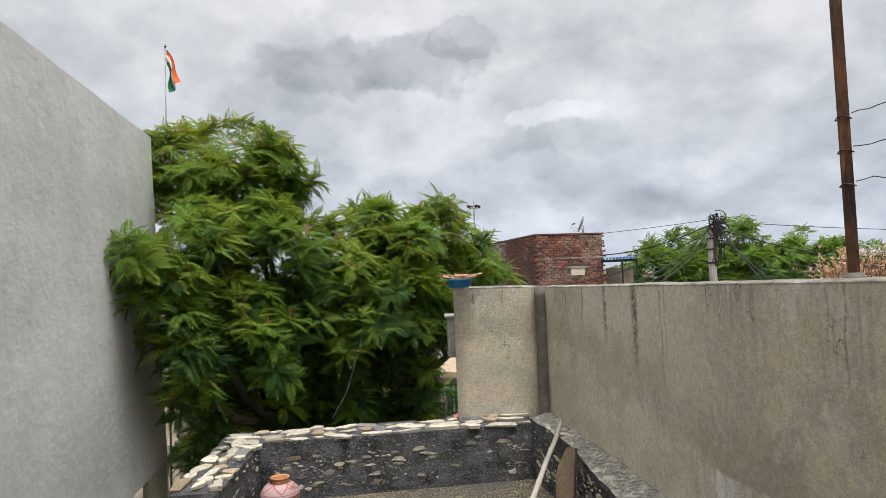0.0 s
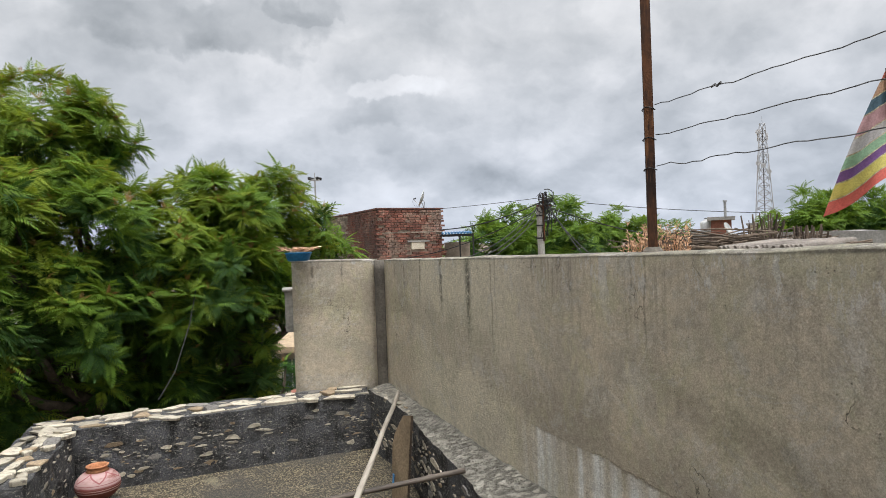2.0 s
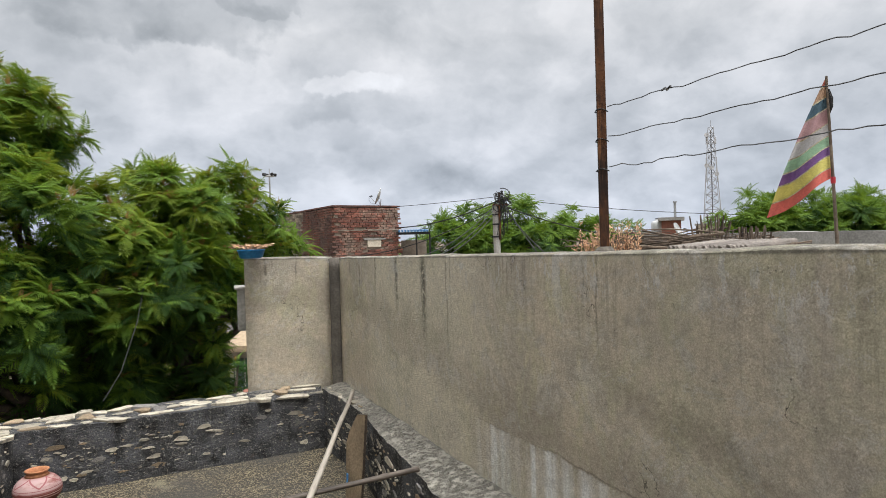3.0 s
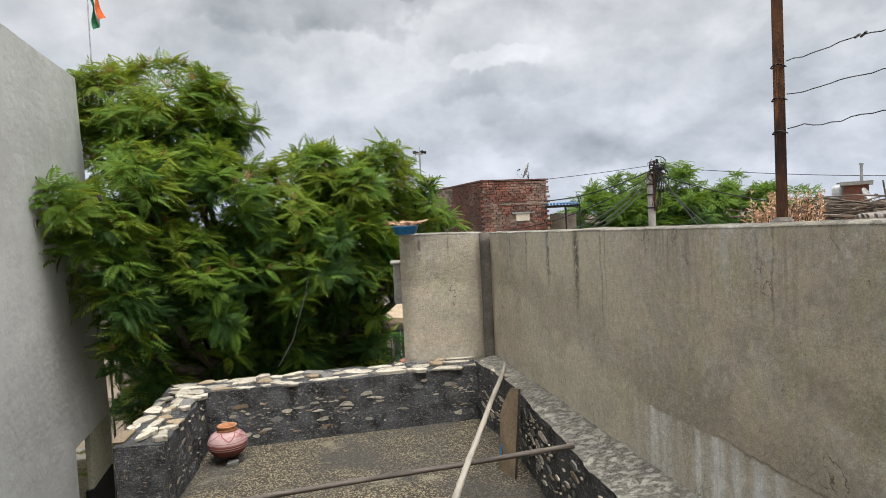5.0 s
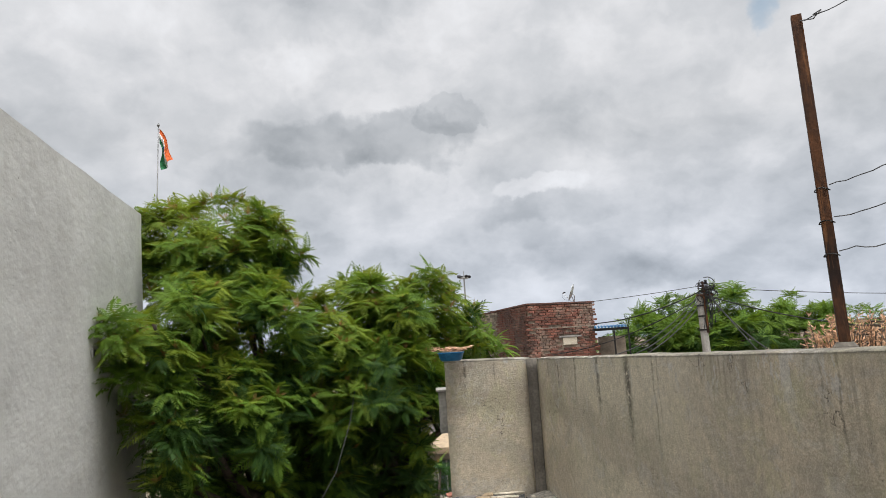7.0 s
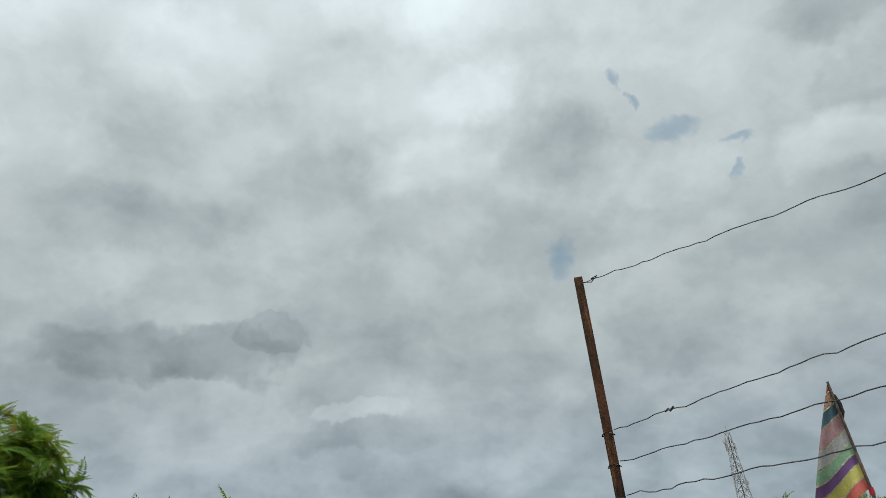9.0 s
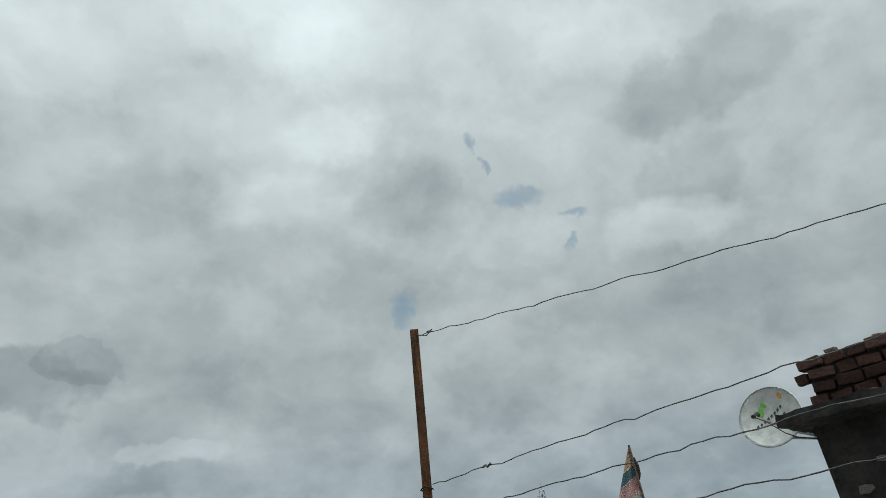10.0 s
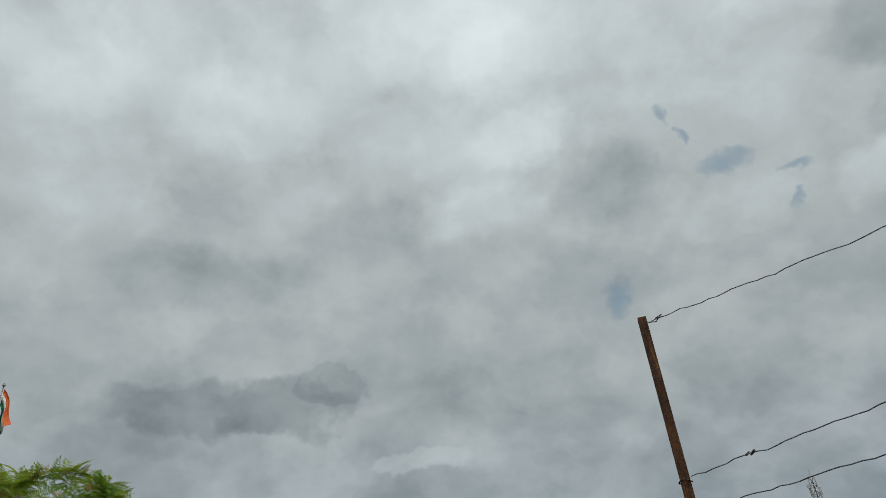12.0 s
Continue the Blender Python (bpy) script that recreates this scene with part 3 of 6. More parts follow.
def rough_prism(plan, z0, z1, step, amp, scale=6.0, top=None):
    """A prism over a four-cornered plan, with uneven faces. top: heights of its four upper corners."""
    bm = bmesh.new()
    lo = [bm.verts.new((x, y, z0)) for x, y in plan]
    hi = [bm.verts.new((x, y, top[i] if top else z1)) for i, (x, y) in enumerate(plan)]
    bm.faces.new(lo[::-1]), bm.faces.new(hi)
    for i in range(4):
        j = (i + 1) % 4
        bm.faces.new((lo[i], lo[j], hi[j], hi[i]))
    for _ in range(9):
        long = [e for e in bm.edges if e.calc_length() > step]
        if not long:
            break
        bmesh.ops.subdivide_edges(bm, edges=long, cuts=1, use_grid_fill=True)
    for v in bm.verts:
        v.co += noise.noise_vector(v.co * scale) * amp + noise.noise_vector(v.co * scale * 3.1) * amp * 0.4
    bmesh.ops.triangulate(bm, faces=[f for f in bm.faces if len(f.verts) > 4])
    bmesh.ops.recalc_face_normals(bm, faces=bm.faces)
    return bm


def tube(bm, points, radii, sides=8, caps=True):
    """A tube along points, with a radius at each."""
    pts = [Vector(p) for p in points]
    rings = []
    for i, p in enumerate(pts):
        d = (pts[min(i + 1, len(pts) - 1)] - pts[max(i - 1, 0)]).normalized()
        a = d.cross(Vector((0, 0, 1)) if abs(d.z) < 0.9 else Vector((1, 0, 0))).normalized()
        b = d.cross(a)
        r = radii[i] if isinstance(radii, (list, tuple)) else radii
        rings.append([bm.verts.new(p + (a * math.cos(t) + b * math.sin(t)) * r) for t in (2 * math.pi * k / sides for k in range(sides))])
    for r0, r1 in zip(rings, rings[1:]):
        for k in range(sides):
            bm.faces.new((r0[k], r0[(k + 1) % sides], r1[(k + 1) % sides], r1[k]))
    if caps and sides > 2:
        bm.faces.new(rings[0][::-1]), bm.faces.new(rings[-1])
    return bm


def tubed(points, radii, sides=8):
    bm = tube(bmesh.new(), points, radii, sides)
    bmesh.ops.recalc_face_normals(bm, faces=bm.faces)
    return bm


def lathe(profile, sides=32, bm=None, centre=(0, 0, 0)):
    bm = bm or bmesh.new()
    c = Vector(centre)
    rings = [[bm.verts.new(c + Vector((r * math.cos(t), r * math.sin(t), z))) for t in (2 * math.pi * k / sides for k in range(sides))] for r, z in profile]
    for r0, r1 in zip(rings, rings[1:]):
        for k in range(sides):
            bm.faces.new((r0[k], r0[(k + 1) % sides], r1[(k + 1) % sides], r1[k]))
    bm.faces.new(rings[0][::-1])
    return bm


def joined(name, verts, faces, materials, parent=None, index=None, smooth=False):
    me = bpy.data.meshes.new("mesh")
    me.from_pydata(verts, [], faces)
    for m in materials:
        me.materials.append(m)
    if index is not None:
        me.polygons.foreach_set("material_index", index)
    if smooth:
        me.polygons.foreach_set("use_smooth", [True] * len(me.polygons))
    ob = new(name, me)
    ob.parent = parent
    return ob


def stone_mesh(seed, material, flat=0.5):
    """A broken flat stone about 1 across and thick in z, outline in x and y."""
    rng = random.Random(seed)
    bm = bmesh.new()
    n = rng.randint(6, 8)
    angles = sorted((i + rng.uniform(-0.42, 0.42)) * 2 * math.pi / n for i in range(n))
    radius = [0.5 * rng.uniform(0.72, 1.14) / (math.cos(t) ** 4 + math.sin(t) ** 4) ** 0.25 for t in angles]
    rings = []
    for z, s in ((-0.5, 0.94), (0.32, 1.0), (0.5, 0.90)):
        rings.append([bm.verts.new((math.cos(a) * r * s, math.sin(a) * r * s, z + rng.uniform(-0.08, 0.08))) for a, r in zip(angles, radius)])
    for r0, r1 in zip(rings, rings[1:]):
        for k in range(n):
            bm.faces.new((r0[k], r0[(k + 1) % n], r1[(k + 1) % n], r1[k]))
    bm.faces.new(rings[-1])
    return mesh_of(bm, material)


def weathered_brick():
    """Worn red brick, smeared with pale mud in patches that run over many bricks."""
    k = Nodes("weathered_brick", 0.95)
    place = k.t.nodes.new("ShaderNodeNewGeometry").outputs["Position"]
    c = k.by_object(k.mix(k.ramp(k.noise(5, 4), 0.35, 0.7), (0.27, 0.105, 0.07), (0.16, 0.07, 0.055)), 0.4)
    c = k.mix(k.ramp(k.noise(1.6, 6, 0.7, place), 0.48, 0.64, 0, 0.75), c, (0.30, 0.235, 0.18))
    c = k.mix(k.ramp(k.noise(0.9, 5, 0.7, place), 0.47, 0.62, 0, 0.75), c, (0.075, 0.052, 0.044))
    return k.done(c, k.noise(40, 4), 0.6, 0.006)


OLD_BRICK = weathered_brick()
STONES = {m: [stone_mesh(i * 7 + j, m) for i in range(6)] for j, m in enumerate((STONE, STONE_BROWN, STONE_GREY))}


# ---- ground and houses' bodies ----
GROUND = -3.2
bm = bmesh.new()
bmesh.ops.create_grid(bm, x_segments=60, y_segments=60, size=1.0)
for v in bm.verts:
    far = max(abs(v.co.x), abs(v.co.y))
    v.co *= 12 + 2600 * far ** 4
    v.co.z = GROUND + noise.noise(v.co * 0.4) * 0.06
tagged(part("ground", bm, EARTH), "dry brown earth of the village lanes and fields", "ground", kind="structure")

# the deck on which the camera stands, with the house body under it
DECK = [(-1.95, -3.0), (1.55, -3.0), (0.90, 5.52), (-1.78, 5.22)]
bm = rough_prism(DECK, -0.16, 0.0, 0.14, 0.008, 2.0)
tagged(part("floor", bm, TERRACE, smooth=True), "flat roof deck of pale pebbly concrete with dark moss stains", "roof floor", kind="structure")
body = [(-1.75, -2.9), (1.45, -2.9), (0.85, 5.4), (-1.6, 5.1)]
bm = rough_prism(body, GROUND, -0.17, 0.6, 0.01)
tagged(part("wall_south", bm, SLAB), "plain grey house body below the roof deck", "wall", kind="structure")


def set_stone(parent, kind, at, along, up, out, wide, high, thick, rng, lean=0.0):
    """A stone in a wall: wide along the wall, high up it, thick out of it."""
    base = Matrix((along, up, out)).transposed().to_4x4()
    m = Matrix.Translation(at) @ base @ pose(0, 0, 0, 0, 0, rng.uniform(-8, 8) + lean * rng.uniform(-0.6, 2.2)) @ Matrix.Diagonal((wide, high, thick, 1))
    return piece("stone", rng.choice(STONES[kind]), parent, m)


def face_stones(parent, a, b, z0, z1, out, count, rng, size=(0.05, 0.17), pale=0.6, lean=0.0, slope=0.0):
    """Flat stones peeping out of the mortar of the face over the line a-b, in loose courses."""
    a, b, out = Vector((*a, 0)), Vector((*b, 0)), Vector((*out, 0)).normalized()
    along, up = (b - a).normalized(), Vector((0, 0, 1))
    along = up.cross(out)
    long = (b - a).length
    taken = []
    for _ in range(count * 14):
        if len(taken) >= count:
            break
        w = size[0] + (size[1] - size[0]) * rng.random() ** 2.6
        h = min(max(w * rng.uniform(0.14, 0.55), 0.007), 0.042)
        s, z = rng.uniform(w / 2, long - w / 2), z0 + round(rng.uniform(0.06, 0.94) * 9) / 9 * (z1 - z0) + rng.uniform(-0.012, 0.012)
        if z + h / 2 > z1 or z - h / 2 < z0 or any(abs(s - s2) < (w + w2) * 0.5 and abs(z - z2) < (h + h2) * 0.55 for s2, z2, w2, h2 in taken):
            continue
        taken.append((s, z, w, h))
        kind = STONE if rng.random() < pale else rng.choice((STONE_BROWN, STONE_GREY))
        p = a + (b - a).normalized() * s + up * z + out * ((z - 0.22) * slope - 0.002)
        set_stone(parent, kind, p, along, up, out, w, h, 0.010, rng, lean)


def cap_stones(parent, a, b, wide, z, rng, inward, rows=2, size=(0.12, 0.30), gaps=0.07):
    """Flat coping stones along the line a-b; inward is the side to which the rows lie."""
    a, b = Vector((*a, 0)), Vector((*b, 0))
    d, side = (b - a).normalized(), Vector((*inward, 0)).normalized()
    for row in range(rows):
        s, long = rng.uniform(0, 0.05), (b - a).length
        depth = wide / rows
        while s < long:
            w = rng.uniform(*size)
            if rng.random() < gaps:
                s += w * 0.4
                continue
            dep = depth * rng.uniform(0.5, 1.35)
            kind = STONE if rng.random() < 0.82 else rng.choice((STONE_BROWN, STONE_GREY))
            p = a + d * min(s + w / 2, long) + side * (depth * (row + 0.5) + rng.uniform(-0.02, 0.02)) + Vector((0, 0, z + rng.uniform(-0.010, 0.008)))
            m = Matrix.Translation(p) @ Matrix((d, side, d.cross(side))).transposed().to_4x4() @ pose(0, 0, 0, rng.uniform(-5, 5), rng.uniform(-5, 5), rng.uniform(-14, 14)) @ Matrix.Diagonal((w * 1.06, dep * 1.0, rng.uniform(0.014, 0.032), 1))
            piece("stone", rng.choice(STONES[kind]), parent, m)
            s += w * rng.uniform(0.9, 1.1)


rng = random.Random(11)
# low rubble wall across the far end of the deck
bm = rough_prism([(-1.44, 4.90), (0.64, 5.19), (0.66, 5.56), (-1.80, 5.24)], -0.02, 0.44, 0.045, 0.012, 7)
wall_a = tagged(part("wall_north", bm, MORTAR), "low rubble wall in blackened mortar with a pale flat-stone coping", "stone wall", kind="structure")
face_stones(wall_a, (-1.44, 4.90), (0.62, 5.187), 0.03, 0.40, (0.139, -0.99), 60, rng, (0.02, 0.14), 0.5)
face_stones(wall_a, (-1.36, 4.912), (-0.35, 5.052), 0.06, 0.34, (0.139, -0.99), 70, rng, (0.02, 0.16), 0.6)
face_stones(wall_a, (0.42, 5.159), (0.62, 5.187), 0.10, 0.38, (0.139, -0.99), 12, rng, (0.03, 0.10), 0.8)
cap_stones(wall_a, (-1.74, 4.86), (0.66, 5.18), 0.38, 0.440, rng, (-0.139, 0.99), 3, (0.06, 0.28), 0.12)
# low rubble wall on the side of the water pot
bm = rough_prism([(-1.65, 3.80), (-1.375, 3.82), (-1.44, 4.92), (-1.80, 5.22)], -0.02, 0.43, 0.045, 0.012, 7)
wall_b = tagged(part("wall_west", bm, MORTAR), "low rubble wall with a broken end and pale coping stones", "stone wall", kind="structure")
face_stones(wall_b, (-1.375, 3.82), (-1.435, 4.90), 0.03, 0.42, (0.998, 0.055), 46, rng, (0.025, 0.09), 0.6)
face_stones(wall_b, (-1.65, 3.80), (-1.375, 3.82), 0.03, 0.42, (0.07, -1), 6, rng, (0.02, 0.06), 0.3)
cap_stones(wall_b, (-1.375, 3.83), (-1.43, 4.90), 0.31, 0.440, rng, (-1, -0.055), 3, (0.06, 0.22), 0.14)
# ledge along the foot of the plastered wall, wider at its far end
bm = rough_prism([(1.05, -2.8), (1.74, -2.8), (0.935, 4.45), (0.79, 4.45)], -0.02, 0.49, 0.05, 0.014, 6, [0.465, 0.50, 0.51, 0.465])
end = mesh_of(rough_prism([(0.79, 4.45), (0.935, 4.45), (0.84, 5.30), (0.635, 5.22)], -0.02, 0.49, 0.05, 0.014, 6, [0.465, 0.51, 0.50, 0.47]), LEDGE)
bm.from_mesh(end)
bm.normal_update()
for f in bm.faces:
    f.material_index = 1 if f.normal.z > 0.6 else 0
wall_c = tagged(part("wall_east", bm, (MORTAR, LEDGE)), "broad rubble ledge with flaking lime top and stones in black mortar", "stone ledge", kind="structure")
face_stones(wall_c, (0.637, 5.2), (0.79, 4.45), 0.03, 0.44, (-0.98, -0.2), 45, rng, (0.02, 0.15), 0.7, -8)
face_stones(wall_c, (0.79, 4.45), (0.85, 2.2), 0.03, 0.44, (-0.9994, -0.0345), 150, rng, (0.02, 0.17), 0.6, -8)
cap_stones(wall_c, (0.645, 5.2), (0.80, 4.4), 0.10, 0.470, rng, (1, 0.2), 1, (0.06, 0.16), 0.2)

# ---- the tall plastered wall ----
def plaster_wall(name, long, thick, z0, tops, bend, label, m, round_start=False):
    """A plastered wall: local x along it, y through it, z up. tops: heights at its two ends."""
    bm = bmesh.new()
    nx, nz, ny = max(2, int(long / 0.09)), 22, 3
    section = [(0.0, z) for z in (*np.linspace(0, 0.965, nz), 0.985, 0.9955, 0.999)] + [(0.025, 1.002), (0.10, 1.004), (0.2, 1.006), (0.5, 1.010), (0.9, 1.006)] + [(1.0, z) for z in np.linspace(1, 0, 6)]
    rings = []
    for i in range(nx + 1):
        x = long * i / nx
        top = tops[0] + (tops[1] - tops[0]) * i / nx + 0.006 * noise.noise(Vector((x * 2.3, 5, 0))) + 0.003 * noise.noise(Vector((x * 9, 1, 0)))
        ring = []
        for v, w in section:
            z = z0 + (top - z0) * w if w <= 1 else top + w - 1
            y = thick * v + (0.007 * noise.noise(Vector((x * 1.7, z * 1.9, 3))) + 0.003 * noise.noise(Vector((x * 7, z * 7, 9)))) * (1 if v < 0.5 else 0.4) + bend * (i / nx) ** 2
            ring.append(bm.verts.new((x, y, z)))
        rings.append(ring)
    for a, b in zip(rings, rings[1:]):
        for k in range(len(section) - 1):
            bm.faces.new((a[k], b[k], b[k + 1], a[k + 1]))
    for a, b in zip(rings, rings[1:]):
        bm.edges.get((a[nz + 2], b[nz + 2])).smooth = False
    bm.faces.new(rings[0]), bm.faces.new(rings[-1][::-1])
    bmesh.ops.recalc_face_normals(bm, faces=bm.faces)
    ob = part(name, bm, CEMENT, smooth=True)
    ob.matrix_world = m
    return tagged(ob, label, "plaster wall", kind="structure")


CORNER = Vector((0.815, 5.30, 0))
TURN = math.degrees(math.atan2(-1, 0.112))
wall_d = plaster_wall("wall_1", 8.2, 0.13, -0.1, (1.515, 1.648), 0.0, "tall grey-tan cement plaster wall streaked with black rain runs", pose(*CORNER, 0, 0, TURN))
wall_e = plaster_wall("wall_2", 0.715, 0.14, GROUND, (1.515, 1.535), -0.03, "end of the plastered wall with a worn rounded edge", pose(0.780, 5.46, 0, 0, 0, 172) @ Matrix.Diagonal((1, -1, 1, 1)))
bm = rough_prism([(0.745, 5.36), (0.845, 5.31), (0.90, 5.62), (0.76, 5.60)], GROUND, 1.515, 0.12, 0.005)
tagged(part("wall_3", bm, DARK_PLASTER, smooth=True), "narrow plaster pier in the corner of the wall", "wall pier", kind="structure")

# neighbour's roof behind the wall
bm = rough_prism([(1.02, 5.3), (2.0, -3.0), (14.0, -1.0), (12.5, 9.5)], GROUND, 0.90, 0.9, 0.01)
tagged(part("wall_4", bm, SLAB), "neighbouring house with a flat concrete roof", "house body", kind="structure")

# ---- white house ----
def white_house():
    """Local x runs along its long wall towards the camera, y out of it towards the deck."""
    house = empty("house", -2.87, 6.38, 0, math.degrees(math.atan2(-0.986, 0.165)))
    top, low = 3.14, -0.13
    # the long wall over an open verandah bay at its far end
    bm = bmesh.new()
    xs = [0.0, 0.15, 0.3, 0.45, 0.6] + [0.78 + 10.2 * (i / 80) ** 1.2 for i in range(81)]
    zs = [GROUND, -2.0, -1.2, -0.9, -0.6, -0.35] + [low + (top - low) * j / 34 for j in range(35)]
    grid = {}
    for i, x in enumerate(xs):
        for j, z in enumerate(zs):
            p = Vector((x, 0, z))
            far = 0.112 * (top - max(z, low)) * max(0.0, 1 - x / 0.8)
            grid[i, j] = bm.verts.new((x - far, noise.noise(p * 1.1) * 0.012 + noise.noise(p * 4) * 0.005, z))
    for i in range(len(xs) - 1):
        for j in range(len(zs) - 1):
            if not (i < 5 and j < 6):
                bm.faces.new((grid[i, j], grid[i + 1, j], grid[i + 1, j + 1], grid[i, j + 1]))
    bmesh.ops.delete(bm, geom=[v for v in bm.verts if not v.link_faces], context="VERTS")
    rim = [e for e in bm.edges if e.is_boundary]
    for e in rim:
        e.smooth = False
    ext = bmesh.ops.extrude_edge_only(bm, edges=rim)
    for v in (g for g in ext["geom"] if isinstance(g, bmesh.types.BMVert)):
        v.co.y = -0.25
    bmesh.ops.recalc_face_normals(bm, faces=bm.faces)
    part("wall", bm, LIME, house, smooth=False)
    for p in house.children[0].data.polygons:
        p.use_smooth = abs(p.normal.y) > 0.7
    part("pier", boxed(-0.345, 0.32, -0.055, -0.006, -0.66, low - 0.001, 0.008), OLIVE, house, "olive painted verandah pier")
    part("plinth", boxed(-0.345, 0.34, -0.07, 0.004, GROUND, -0.662, 0.006), BLACK, house, "black painted plinth")
    part("corner_edge", boxed(-0.395, -0.347, -0.06, -0.002, GROUND, low - 0.02, 0.006), LIME, house, "whitewashed corner strip")
    part("wall", boxed(0.0, 0.25, -5.0, -0.32, low, top), LIME, house)
    part("wall", boxed(0.26, 11.0, -5.25, -5.0, GROUND, top), LIME, house)
    part("roof", boxed(0.26, 10.9, -4.98, -0.26, top - 0.22, top - 0.06), SLAB, house)
    part("floor", boxed(0.0, 0.77, -4.9, -0.26, low + 0.02, low + 0.14), SLAB, house)
    part("step", boxed(-0.9, -0.5, -1.6, -0.22, GROUND, -0.62, 0.02), CREAM, house, "cream painted low wall")
    socket = part("wall_box", boxed(1.25, 1.33, 0.0, 0.014, 1.73, 1.80, 0.003), SLAB, house, "small open wall box")
    # flat black plate stands in for the shade inside the box
    part("hole", boxed(1.262, 1.318, 0.0142, 0.016, 1.74, 1.79), BLACK, socket)
    return tagged(house, "two-storey house with an uneven whitewashed plaster wall", "house")


white_house()


# ---- foliage ----
def frond_shape(pairs, droop, rng):
    """A feathered leaf about 1 long along x: verts and quads."""
    verts, faces = [], []

    def spine(t):
        return np.array([t * (1 - 0.18 * droop * t), 0.0, 0.10 * math.sin(t * 2.2) - droop * t * t * 0.55])

    for i in range(pairs):
        t = 0.16 + 0.84 * (i + 0.5) / pairs
        p = spine(t)
        size = 0.22 * math.sin(math.pi * (0.16 + 0.74 * t)) ** 0.8 + 0.03
        for side in (-1, 1):
            a = math.radians(rng.uniform(66, 78) - 16 * t)
            d = np.array([math.cos(a), side * math.sin(a), -0.28 - 0.25 * droop * t])
            d /= np.linalg.norm(d)
            w = np.cross(d, [0, 0, 1.0])
            w /= np.linalg.norm(w)
            k = len(verts)
            wide = size * 0.15
            bow = np.array([0.02, 0, -0.03])
            verts += [p, p + d * size * 0.40 + w * wide, p + d * size + bow, p + d * size * 0.40 - w * wide]
            faces.append((k, k + 1, k + 2, k + 3))
    k = len(verts)
    e, d = spine(1.0), np.array([1, 0, -0.6 * droop])
    verts += [e, e + d * 0.08 + [0, 0.03, 0], e + d * 0.2, e + d * 0.08 - [0, 0.03, 0]]
    faces.append((k, k + 1, k + 2, k + 3))
    k = len(verts)
    m = spine(0.5)
    verts += [np.zeros(3), m + [0, 0.008, 0], e, m - [0, 0.008, 0]]
    faces.append((k, k + 1, k + 2, k + 3))
    return np.array(verts), np.array(faces)


SHAPE_RNG = random.Random(3)
FRONDS = [frond_shape(9, d, SHAPE_RNG) for d in (0.25, 0.4, 0.6, 0.85)]


SHOOT = 5


